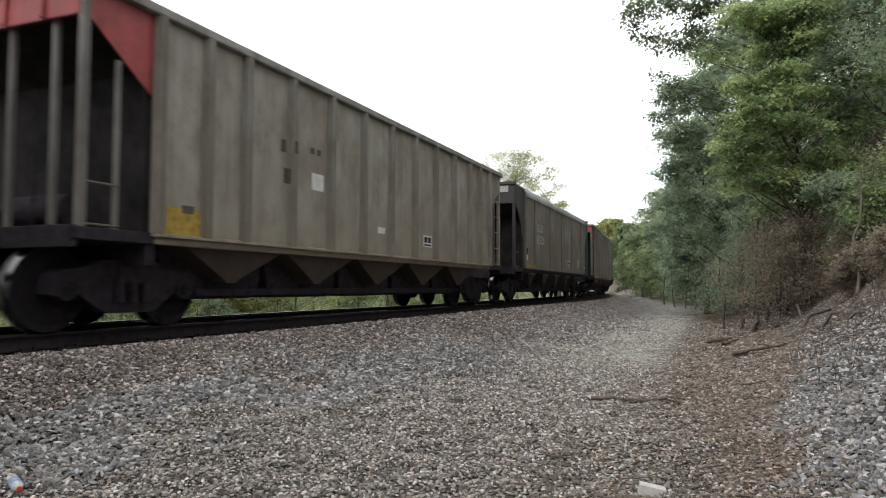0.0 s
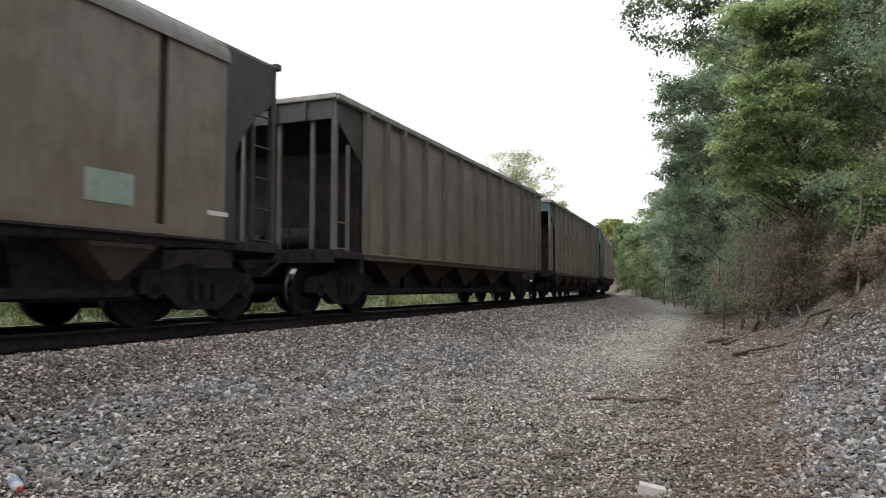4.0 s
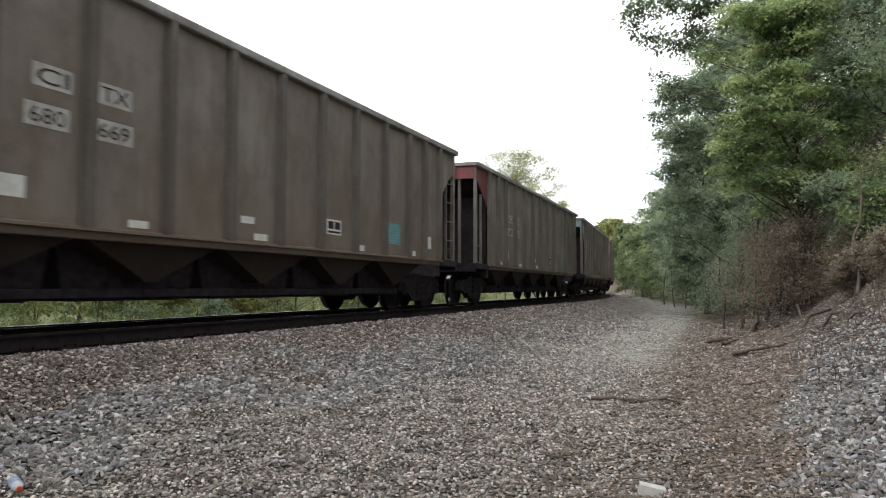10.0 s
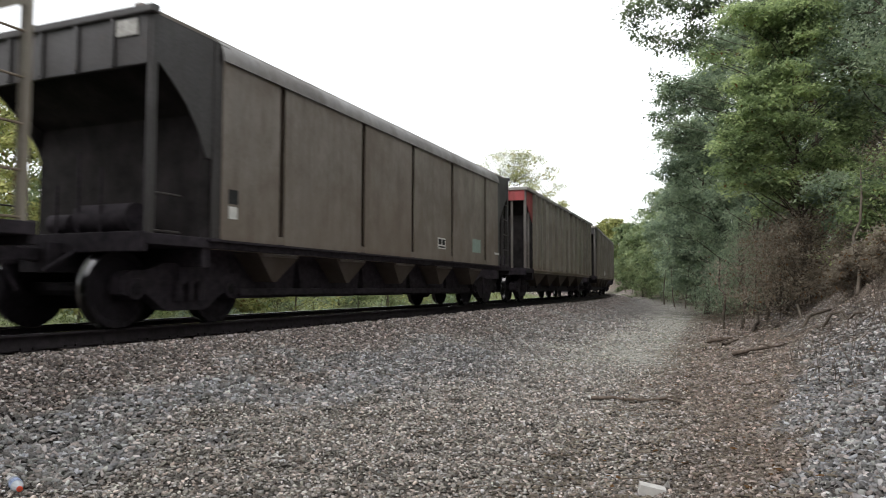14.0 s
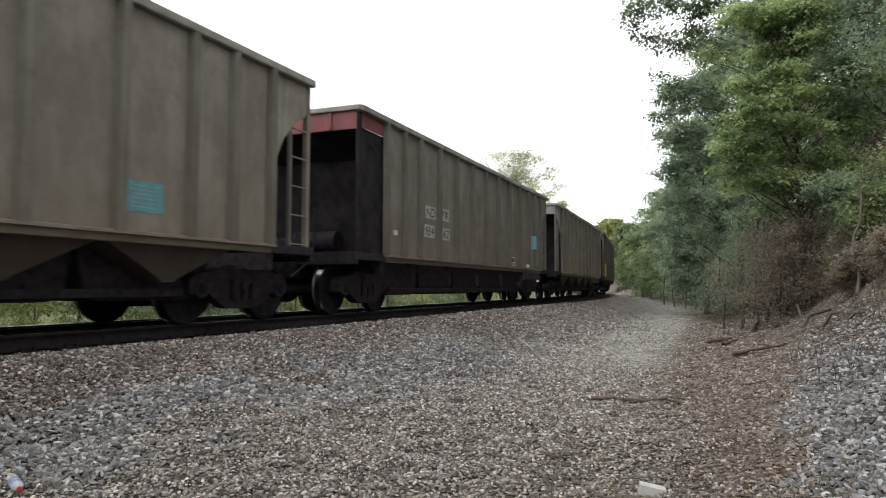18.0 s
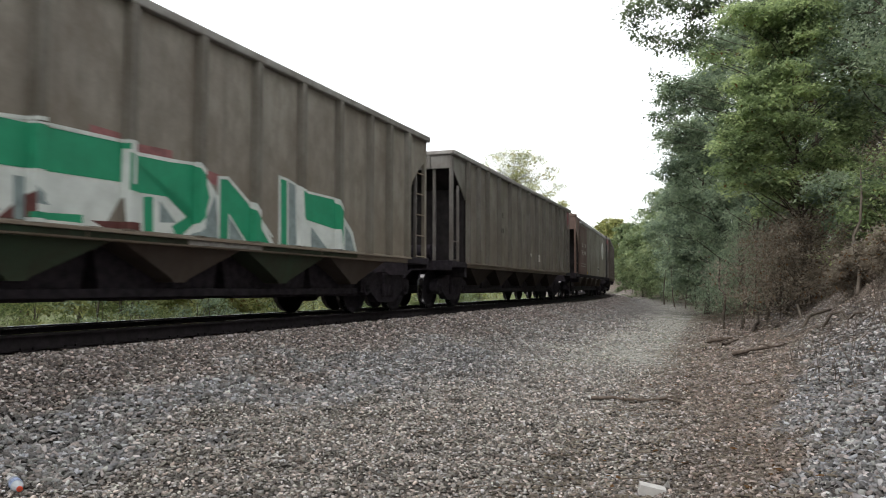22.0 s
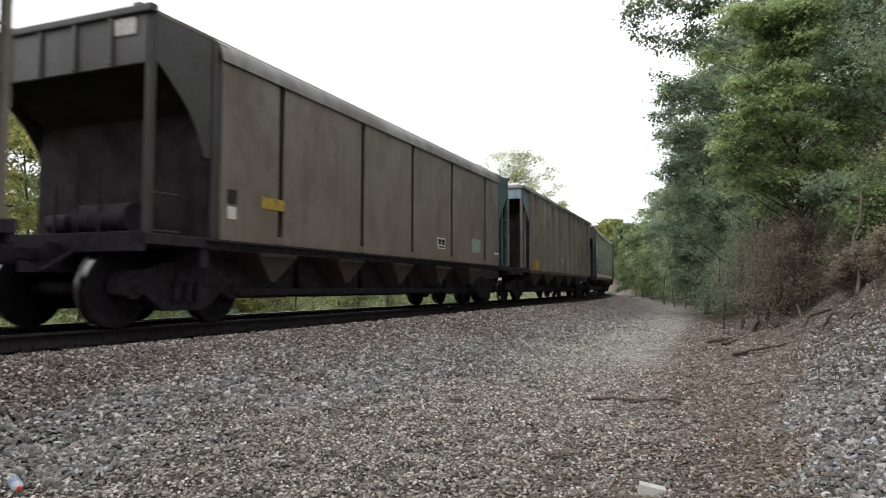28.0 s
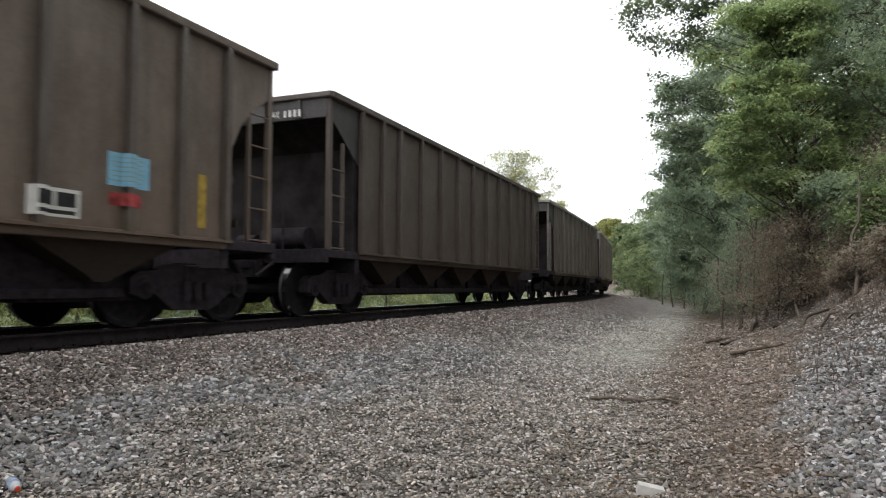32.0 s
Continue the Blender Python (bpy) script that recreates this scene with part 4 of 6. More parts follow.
def stencil_box(k, u, z, w=0.48, h=0.26):
    """The dark data panel with its white frame and lines."""
    mark(k, "data_panel", M_WHITE, u, z, w, h, 0.004, "black data panel with a white frame")
    for a in (-0.25, 0.25):
        mark(k, "data_field", M_INK, u + a * w * 0.9, z + 0.12 * h, w * 0.38, h * 0.5, 0.007)
    mark(k, "data_field", M_INK, u, z - 0.33 * h, w * 0.84, h * 0.14, 0.007)


def decal(k, material, u, z, w=0.6, h=0.42):
    """A coloured sticker with lines of small print."""
    mark(k, "decal", material, u, z, w, h, 0.004, "faded sticker with lines of small print")
    for i in range(6):
        mark(k, "print_line", M_PALE, u - 0.04 * (i % 2), z + h * (0.36 - 0.14 * i), w * 0.72, h * 0.035, 0.007)


def lettering(k, text, u, z, w, h, material, lift=0.009, end=False):
    """Stencilled characters w by h, centred at u and z; with end, on the end plate, where u is y."""
    if ("text", text) not in MESHES:
        cu = bpy.data.curves.new("text", "FONT")
        cu.body, cu.resolution_u = text, 3
        ob = bpy.data.objects.new("text", cu)
        scene.collection.objects.link(ob)
        bpy.context.view_layer.update()
        me = bpy.data.meshes.new_from_object(ob.evaluated_get(bpy.context.evaluated_depsgraph_get()))
        bpy.data.objects.remove(ob)
        co = np.empty(len(me.vertices) * 3)
        me.vertices.foreach_get("co", co)
        MESHES["text", text] = (co.reshape(-1, 3), [tuple(p.vertices) for p in me.polygons])
        bpy.data.meshes.remove(me)
    co, faces = MESHES["text", text]
    lo, hi = co.min(0), co.max(0)
    x, y = ((co[:, 0] - lo[0]) / (hi[0] - lo[0]) - 0.5) * w, ((co[:, 1] - lo[1]) / (hi[1] - lo[1]) - 0.5) * h
    face_y = -1.552 if TRAIN[k][0] in ("smooth", "silver") else -1.513
    v = np.c_[np.full(len(x), -7.345), u - x, z + y] if end else np.c_[u - HALF + x, np.full(len(x), face_y - lift), z + y]
    me = bpy.data.meshes.new("lettering")
    me.from_pydata(v.tolist(), [], faces)
    me.materials.append(material)
    ob = new("lettering", me)
    ob.parent = CARS[k]


def stroke(k, material, points, width=0.05, lift=0.006, name="spray_stroke"):
    """A sprayed line of even width through points of u and z."""
    for (ua, za), (ub, zb) in zip(points, points[1:]):
        n = math.hypot(ub - ua, zb - za) or 1.0
        du, dz = -(zb - za) / n * width / 2, (ub - ua) / n * width / 2
        eu, ez = (ub - ua) / n * width * 0.35, (zb - za) / n * width * 0.35
        paint(k, name, material, [(ua - du - eu, za - dz - ez), (ub - du + eu, zb - dz + ez), (ub + du + eu, zb + dz + ez), (ua + du - eu, za + dz - ez)], lift)
        lift += 0.0004


def panel_text(k, text, u, z, w, h, ink=M_INK, back=M_PLATE):
    mark(k, "number_panel", back, u, z, w, h, 0.004, "dusty white panel with stencilled characters")
    lettering(k, text, u, z, w * 0.8, h * 0.68, ink)


def bars(k, material, u, z, w, h, n=4):
    for i in range(n):
        mark(k, "worn_mark", material, u + w * ((i + 0.5) / n - 0.5), z, w / n * 0.62, h, 0.006)


def small_labels(k, spots):
    for u, z, w, h in spots:
        mark(k, "small_label", M_WHITE, u, z, w, h)


def leased_marks(k, left, right):
    """The marks shared by the dark ribbed cars with split number panels."""
    panel_text(k, "CI", 3.42, 2.58, 0.46, 0.24)
    panel_text(k, "TX", 4.2, 2.58, 0.48, 0.24)
    panel_text(k, left, 3.37, 2.17, 0.51, 0.24)
    panel_text(k, right, 4.2, 2.17, 0.53, 0.24)
    small_labels(k, ((2.99, 1.42, 0.32, 0.22), (2.35, 1.17, 0.28, 0.09), (4.58, 1.17, 0.3, 0.09), (6.56, 1.4, 0.3, 0.1), (6.87, 1.17, 0.31, 0.1),
                     (9.85, 1.17, 0.28, 0.11), (12.15, 1.17, 0.24, 0.11), (13.0, 1.45, 0.22, 0.28)))
    stencil_box(k, 8.9, 1.48)
    decal(k, M_TEAL, 11.2, 1.53)


def smooth_marks(k):
    stencil_box(k, 9.0, 1.48)
    mark(k, "decal", M_PALE, 11.45, 1.55, 0.66, 0.36, 0.004, "pale faded sticker")
    small_labels(k, ((1.48, 1.46, 0.18, 0.17), (13.2, 1.42, 0.4, 0.06)))
    mark(k, "locking_box", M_INK, 1.48, 1.68, 0.2, 0.2)


def power_marks(k):
    """The yellow strips, labels and data panel of the tan ribbed cars."""
    for u in (1.3, 4.58, 9.8, 13.3):
        mark(k, "yellow_strip", M_YELLOW if k != 12 else M_WORN, u, 1.4 + 0.2 * (u < 2), 0.2, 0.44, 0.004, "faded yellow reflector strip")
    small_labels(k, ((1.3, 1.1, 0.18, 0.09), (2.35, 1.17, 0.27, 0.09), (6.62, 1.4, 0.3, 0.1), (12.95, 1.5, 0.2, 0.14)))
    stencil_box(k, 8.93, 1.48)


# car 0
bars(0, M_FAINT, 3.75, 2.63, 0.42, 0.2, 2)
bars(0, M_FAINT, 4.55, 2.69, 0.4, 0.1, 2)
mark(0, "small_label", M_WHITE, 4.63, 2.19, 0.36, 0.28)
bars(0, M_FAINT, 3.72, 2.17, 0.2, 0.24, 1)
mark(0, "yellow_patch", M_YELLOW, 1.55, 1.25, 0.6, 0.36)
mark(0, "locking_box", M_FAINT, 1.62, 1.42, 0.22, 0.1, 0.007)
small_labels(0, ((6.94, 1.56, 0.3, 0.12),))
stencil_box(0, 9.2, 1.48)
lettering(0, "S", 0.2, 3.55, 0.2, 0.22, M_CHALK, end=True)
# the smooth-sided cars
for k, number in ((1, "62206"), (3, "62208"), (6, "62146")):
    panel_text(k, "CEFX", 3.42, 2.58, 0.9, 0.27, M_INK, M_CHALK if k == 1 else M_PLATE)
    panel_text(k, number, 3.52, 2.16, 1.08, 0.28, M_INK, M_PLATE)
for k in (1, 3, 6, 7, 13, 26):
    smooth_marks(k)
mark(1, "yellow_band", M_YELLOW, 2.1, 1.17, 1.3, 0.07)
mark(6, "yellow_patch", M_YELLOW, 2.3, 1.72, 0.5, 0.2)
mark(6, "yellow_patch", M_WORN, 5.0, 1.55, 0.6, 0.14)
for z in (1.32, 1.5, 1.68):
    stroke(6, M_CHALK, [(5.55, z), (5.7, z + 0.16), (5.78, z - 0.08), (5.95, z + 0.1), (6.02, z - 0.1), (6.25, z + 0.08)], 0.035)
stroke(6, M_CHALK, [(5.75, 1.95), (5.8, 1.45), (6.1, 1.5), (6.2, 1.2)], 0.035)
mark(7, "number_panel", M_PLATE, 3.35, 2.62, 0.92, 0.21)
bars(7, M_FAINT, 3.35, 2.62, 0.8, 0.12, 4)
mark(7, "yellow_patch", M_YELLOW, 2.37, 1.58, 0.3, 0.17)
mark(7, "yellow_patch", M_YELLOW, 6.85, 1.37, 0.55, 0.1)
mark(26, "yellow_patch", M_YELLOW, 2.42, 1.68, 0.56, 0.17)
# tan and grey ribbed cars
for k in (5, 11, 12, 18):
    power_marks(k)
decal(5, M_TEAL, 11.17, 1.5, 0.56, 0.34)
for k in (11, 12):
    panel_text(k, "TV", 3.4, 2.6, 0.6, 0.27)
    panel_text(k, "AX", 4.27, 2.6, 0.6, 0.27)
lettering(11, "44", 3.45, 2.15, 0.42, 0.13, M_FAINT)
lettering(11, "23", 4.2, 2.16, 0.36, 0.13, M_FAINT)
bars(12, M_FAINT, 3.4, 2.22, 0.42, 0.13, 2)
bars(12, M_FAINT, 4.25, 2.22, 0.4, 0.13, 2)
mark(12, "small_label", M_WHITE, 1.55, 1.83, 0.22, 0.07)
bars(5, M_FAINT, 3.5, 2.6, 0.5, 0.16, 2)
bars(5, M_FAINT, 4.5, 2.62, 0.5, 0.16, 2)
bars(5, M_FAINT, 3.5, 2.24, 0.42, 0.15, 2)
lettering(5, "79", 4.48, 2.25, 0.42, 0.16, M_FAINT)
for k in (5, 11):
    mark(k, "dirt_line", RIB_PAINT["brown"], 7.3, 2.97, 12.2, 0.022)
small_labels(2, ((6.95, 1.58, 0.27, 0.12), (4.2, 1.61, 0.14, 0.05), (1.5, 1.45, 0.12, 0.2)))
stencil_box(2, 9.2, 1.52, 0.4, 0.16)
mark(2, "yellow_patch", M_YELLOW, 1.6, 1.2, 0.4, 0.14)
lettering(2, "CEFX", -0.62, 3.62, 0.42, 0.12, M_WHITE, end=True)
lettering(2, "67570", -0.62, 3.46, 0.42, 0.12, M_WHITE, end=True)
lettering(16, "67594", -0.62, 3.48, 0.42, 0.12, M_WHITE, end=True)
leased_marks(8, "680", "622")
leased_marks(9, "680", "669")
leased_marks(10, "680", "716")
leased_marks(23, "680", "678")
for text, u, z in (("ND", 3.43, 2.59), ("YX", 4.27, 2.57), ("932", 3.4, 2.14), ("934", 4.27, 2.17)):
    panel_text(15, text, u, z, 0.54, 0.2)
paint(15, "white_overspray", M_CHALK, [(4.96, 1.78), (5.9, 1.7), (5.92, 1.1), (4.97, 1.1)])
paint(15, "white_overspray", M_CHALK, [(6.05, 1.45), (6.3, 1.45), (6.35, 1.2), (6.02, 1.2)])
small_labels(15, ((6.56, 1.55, 0.31, 0.1),))
stencil_box(15, 8.85, 1.5)
decal(15, M_TEAL, 11.05, 1.48, 0.5, 0.32)
decal(16, M_TEAL, 11.15, 1.5, 0.56, 0.36)
small_labels(16, ((6.76, 1.55, 0.4, 0.1), (8.9, 1.43, 0.3, 0.12)))
for k, left, right in ((17, "934", "167"), (24, "", "")):
    for u, z, text in ((3.4, 2.15, "ND"), (4.25, 2.18, "YX"), (3.34, 1.72, left), (4.3, 1.72, right)):
        if left:
            panel_text(k, text, u, z, 0.6, 0.29)
        else:
            mark(k, "number_panel", M_PLATE, u, z, 0.6, 0.3)
            bars(k, M_FAINT, u, z, 0.5, 0.2, 3)
    small_labels(k, ((1.56, 1.56, 0.2, 0.1), (11.73, 1.17, 0.16, 0.1), (12.83, 1.28, 0.3, 0.07)))
    stencil_box(k, 10.1, 1.27)
decal(17, M_BLUE, 12.55, 2.0, 0.46, 0.46)
mark(24, "small_label", M_WHITE, 12.75, 1.95, 0.4, 0.45)
small_labels(18, ((7.68, 1.38, 0.26, 0.12),))
mark(18, "small_label", M_YELLOW, 1.5, 1.8, 0.2, 0.16)
mark(19, "yellow_strip", M_YELLOW, 1.02, 1.55, 0.1, 0.8)
for u in (6.7, 10.1):
    mark(19, "yellow_strip", M_YELLOW, u, 1.3, 0.15, 0.42)
small_labels(19, ((1.24, 1.65, 0.18, 0.05),))
for k in (19, 30):
    lettering(k, "TVAX", -0.35, 3.5, 0.3, 0.12, M_WHITE, end=True)
    bars_y = (-0.62, -0.72, -0.82, -0.92)
    for yy in bars_y:
        lettering(k, "I", yy, 3.5, 0.05, 0.12, M_WHITE, end=True)
lettering(21, "BE", 4.2, 2.62, 0.55, 0.14, M_FAINT)
bars(21, M_FAINT, 4.2, 2.16, 0.55, 0.14, 3)
small_labels(21, ((7.69, 1.57, 0.32, 0.1), (8.9, 1.5, 0.4, 0.26)))
# the maroon-fronted smooth car with the round emblem
mark(22, "maroon_field", M_MAROON, 2.4, 2.25, 2.55, 2.34, 0.003, "faded maroon painted field")
for text, u, z, w in (("ND", 2.0, 2.5, 0.42), ("YX", 3.02, 2.5, 0.42), ("932", 1.95, 2.15, 0.6), ("984", 3.0, 2.15, 0.6)):
    lettering(22, text, u, z, w, 0.22, M_WHITE)
for z in (1.6, 1.48):
    bars(22, M_CHALK, 2.4, z, 1.9, 0.04, 6)
mark(22, "yellow_patch", M_YELLOW, 3.87, 1.18, 0.46, 0.13)
stencil_box(22, 8.87, 1.49)
paint(22, "round_emblem", M_WHITE, [(11.35 + 0.6 * math.cos(0.2618 * i), 2.66 + 0.52 * math.sin(0.2618 * i)) for i in range(24)], 0.004, "round worn white emblem")
paint(22, "emblem_shape", M_FAINT, [(11.5, 2.95), (11.7, 2.75), (11.75, 2.4), (11.45, 2.28), (11.5, 2.6)], 0.007)
stencil_box(25, 9.1, 1.5)
small_labels(25, ((6.9, 1.5, 0.3, 0.12),))
mark(27, "yellow_patch", M_YELLOW, 1.6, 1.22, 0.62, 0.34)
mark(27, "yellow_patch", M_YELLOW, 12.95, 1.16, 0.5, 0.2)
small_labels(27, ((6.9, 1.56, 0.3, 0.16),))
for z, w in ((2.55, 0.42), (2.1, 0.5), (1.55, 0.5)):
    stroke(27, M_CHALK, [(13.05 - w / 2, z), (13.0, z + 0.22), (13.05 + w / 3, z + 0.1), (12.98, z - 0.06), (13.05 - w / 3, z + 0.12), (13.05 + w / 2, z + 0.2)], 0.06)
    stroke(27, M_CHALK, [(13.05 - w / 2, z - 0.12), (13.1, z - 0.04), (13.05 + w / 2, z - 0.14)], 0.05)
# the silver car
mark(28, "dusty_band", M_PLATE, 7.3, 1.17, 12.2, 0.17, 0.003, "pale dusty lower band")
for u in (1.9, 5.41, 7.61, 10.2, 12.6):
    mark(28, "yellow_patch", M_YELLOW, u, 1.18, 0.46, 0.08, 0.006)
stencil_box(28, 9.22, 1.47)
stroke(28, M_TAG, [(1.72, 1.95), (1.98, 2.02), (1.8, 1.75), (2.02, 1.7), (1.9, 1.45), (1.72, 1.5)], 0.1)
stroke(28, M_TAG, [(2.15, 1.9), (2.3, 2.0), (2.5, 1.9), (2.52, 1.6), (2.35, 1.42), (2.12, 1.5), (2.1, 1.75), (2.3, 1.8), (2.36, 1.62)], 0.09)
stroke(28, M_TAG, [(1.9, 1.45), (2.0, 1.38), (2.15, 1.45)], 0.08)
for pts, w in (((5.2, 1.68, 5.32, 1.56, 5.48, 1.66, 5.55, 1.5), 0.05), ((5.3, 1.62, 5.38, 1.42, 5.56, 1.55, 5.66, 1.42), 0.05), ((5.6, 1.6, 5.78, 1.48, 5.95, 1.57, 6.12, 1.44), 0.035),
               ((5.75, 1.4, 5.95, 1.5, 6.2, 1.4, 6.32, 1.58), 0.035), ((6.3, 1.58, 6.42, 1.42, 6.55, 1.5, 6.62, 1.36), 0.045), ((5.9, 1.34, 6.2, 1.37, 6.4, 1.33, 6.6, 1.36), 0.04)):
    line = list(zip(pts[::2], pts[1::2]))
    paint(28, "spray_tag", M_SMEAR, line + [(u + 0.02, z - w) for u, z in line[::-1]])
for u in (9.8, 10.6):
    paint(28, "spray_tag", M_SMEAR, [(u, 1.44), (u + 0.4, 1.46), (u + 0.5, 1.4), (u + 0.1, 1.38)])
# car 29
mark(29, "small_label", M_CHALK, 4.1, 2.2, 0.12, 0.22)
bars(29, M_FAINT, 3.34, 2.23, 0.42, 0.14, 2)
for u, z, h in ((4.65, 1.27, 0.4), (7.0, 1.27, 0.4), (13.1, 1.56, 0.7)):
    mark(29, "yellow_strip", M_YELLOW, u, z, 0.15, h)
decal(29, M_BLUE, 11.9, 1.77, 0.6, 0.38)
mark(29, "red_label", M_RED, 11.85, 1.43, 0.46, 0.15)
stencil_box(29, 10.95, 1.31, 0.62, 0.3)
# the sprayed car: green and white letters without meaning
stroke(20, M_SMEAR, [(5.69, 2.12), (5.99, 2.11)], 0.16, 0.002, "graffiti")
stroke(20, M_SMEAR, [(6.15, 2.05), (6.80, 2.07)], 0.12, 0.002, "graffiti")
stroke(20, M_SMEAR, [(7.43, 1.91), (7.68, 1.88)], 0.16, 0.002, "graffiti")
stroke(20, M_SMEAR, [(1.55, 1.53), (1.64, 1.37)], 0.12, 0.002, "graffiti")
paint(20, "graffiti", M_LETTER, [(2.85, 2.00), (3.87, 2.02), (4.37, 1.75), (4.42, 1.50), (4.52, 1.29), (4.43, 1.10), (2.74, 1.10), (2.95, 1.16), (3.17, 1.22), (2.78, 1.53)], 0.004, "large green and white spray-painted letters")
paint(20, "graffiti", M_GREEN, [(2.91, 1.98), (3.88, 2.01), (4.31, 1.73), (4.37, 1.54), (3.92, 1.54), (3.81, 1.63), (2.94, 1.63)], 0.007, "large green and white spray-painted letters")
paint(20, "graffiti", M_GREEN, [(3.92, 1.54), (4.37, 1.54), (4.21, 1.29), (4.02, 1.10), (3.28, 1.10), (3.28, 1.19), (3.82, 1.24)], 0.0072, "large green and white spray-painted letters")
paint(20, "graffiti", M_GREY, [(3.27, 1.46), (3.45, 1.48), (3.63, 1.29), (3.26, 1.26)], 0.0074, "large green and white spray-painted letters")
paint(20, "graffiti", M_GREY, [(4.02, 1.21), (4.35, 1.38), (4.67, 1.17), (4.43, 1.10)], 0.0076, "large green and white spray-painted letters")
paint(20, "graffiti", M_LETTER, [(4.48, 2.07), (6.21, 2.11), (6.21, 1.66), (5.85, 1.10), (4.94, 1.10), (4.47, 1.10), (4.67, 1.30), (4.49, 1.55)], 0.0045, "large green and white spray-painted letters")
paint(20, "graffiti", M_GREEN, [(4.52, 2.05), (6.11, 2.08), (6.12, 1.63), (4.50, 1.60)], 0.0078, "large green and white spray-painted letters")
paint(20, "graffiti", M_RUST, [(5.68, 1.16), (6.36, 1.19), (6.36, 1.10), (5.83, 1.10)], 0.0078, "large green and white spray-painted letters")
paint(20, "graffiti", M_RUST, [(4.97, 1.40), (4.97, 1.10), (4.64, 1.10)], 0.008, "large green and white spray-painted letters")
paint(20, "graffiti", M_GREY, [(4.78, 1.52), (4.90, 1.52), (4.91, 1.10), (4.80, 1.10)], 0.0082, "large green and white spray-painted letters")
paint(20, "graffiti", M_GREY, [(4.96, 1.44), (5.18, 1.27), (4.97, 1.26)], 0.0082, "large green and white spray-painted letters")
paint(20, "graffiti", M_GREEN, [(4.93, 1.18), (5.57, 1.21), (5.57, 1.10), (4.93, 1.10)], 0.0084, "large green and white spray-painted letters")
paint(20, "graffiti", M_LETTER, [(6.06, 2.01), (7.24, 2.04), (7.54, 1.82), (7.69, 1.65), (7.64, 1.10), (6.39, 1.10), (6.38, 1.20), (6.09, 1.17)], 0.005, "large green and white spray-painted letters")
paint(20, "graffiti", M_GREEN, [(6.09, 1.98), (7.20, 2.01), (7.45, 1.81), (7.52, 1.63), (7.46, 1.43), (7.23, 1.25), (7.04, 1.10), (6.91, 1.10), (6.86, 1.19), (7.09, 1.32), (7.13, 1.47), (7.01, 1.55), (6.10, 1.54)], 0.008, "large green and white spray-painted letters")
paint(20, "graffiti", M_GREEN, [(6.39, 1.50), (6.54, 1.52), (6.56, 1.10), (6.40, 1.10)], 0.0084, "large green and white spray-painted letters")
paint(20, "graffiti", M_GREY, [(6.65, 1.49), (6.92, 1.24), (6.66, 1.22)], 0.0084, "large green and white spray-painted letters")
paint(20, "graffiti", M_GREY, [(7.63, 1.68), (7.69, 1.10), (7.17, 1.10), (7.42, 1.25)], 0.0086, "large green and white spray-painted letters")
paint(20, "graffiti", M_LETTER, [(7.68, 1.93), (7.89, 1.96), (8.39, 1.65), (8.94, 1.10), (7.70, 1.10)], 0.0055, "large green and white spray-painted letters")
paint(20, "graffiti", M_GREEN, [(7.72, 1.90), (7.86, 1.92), (8.31, 1.63), (8.82, 1.10), (8.28, 1.10), (7.90, 1.46), (7.89, 1.10), (7.73, 1.10)], 0.0088, "large green and white spray-painted letters")
paint(20, "graffiti", M_GREY, [(7.91, 1.41), (8.23, 1.10), (7.92, 1.10)], 0.009, "large green and white spray-painted letters")
paint(20, "graffiti", M_LETTER, [(9.03, 2.15), (9.50, 2.08), (9.57, 2.01), (10.66, 2.00), (10.97, 1.69), (11.30, 1.44), (11.44, 1.10), (9.05, 1.10)], 0.006, "large green and white spray-painted letters")
paint(20, "graffiti", M_GREEN, [(9.08, 2.10), (9.25, 2.09), (9.27, 1.10), (9.11, 1.10)], 0.0092, "large green and white spray-painted letters")
paint(20, "graffiti", M_GREY, [(9.28, 2.08), (9.46, 2.06), (9.52, 1.10), (9.30, 1.10)], 0.0092, "large green and white spray-painted letters")
paint(20, "graffiti", M_GREEN, [(9.57, 1.97), (10.61, 1.96), (10.88, 1.68), (10.94, 1.10), (10.81, 1.10), (10.75, 1.44), (10.45, 1.47), (9.61, 1.55)], 0.0094, "large green and white spray-painted letters")
paint(20, "graffiti", M_GREY, [(9.93, 1.43), (10.42, 1.10), (9.94, 1.10)], 0.0096, "large green and white spray-painted letters")
paint(20, "graffiti", M_GREY, [(11.01, 1.54), (11.21, 1.39), (11.36, 1.10), (11.02, 1.10)], 0.0096, "large green and white spray-painted letters")
stroke(20, M_LETTER, [(2.83, 1.60), (2.87, 1.99), (3.88, 2.02), (4.34, 1.74), (4.45, 1.49)], 0.04, 0.0105, "graffiti")
stroke(20, M_LETTER, [(4.49, 1.57), (4.49, 2.06), (5.05, 2.12), (5.08, 2.09), (6.17, 2.10), (6.17, 1.63)], 0.04, 0.0105, "graffiti")
stroke(20, M_LETTER, [(6.08, 1.55), (6.08, 1.99), (6.80, 2.00), (7.23, 2.03)], 0.04, 0.0105, "graffiti")
stroke(20, M_LETTER, [(7.23, 2.03), (7.47, 1.84), (7.54, 1.63), (7.48, 1.42), (7.26, 1.23)], 0.04, 0.0105, "graffiti")
stroke(20, M_LETTER, [(7.70, 1.10), (7.69, 1.92), (7.88, 1.94), (8.36, 1.64), (8.88, 1.20)], 0.04, 0.0105, "graffiti")
stroke(20, M_LETTER, [(9.06, 1.10), (9.05, 2.13), (9.26, 2.11), (9.49, 2.06)], 0.04, 0.0105, "graffiti")
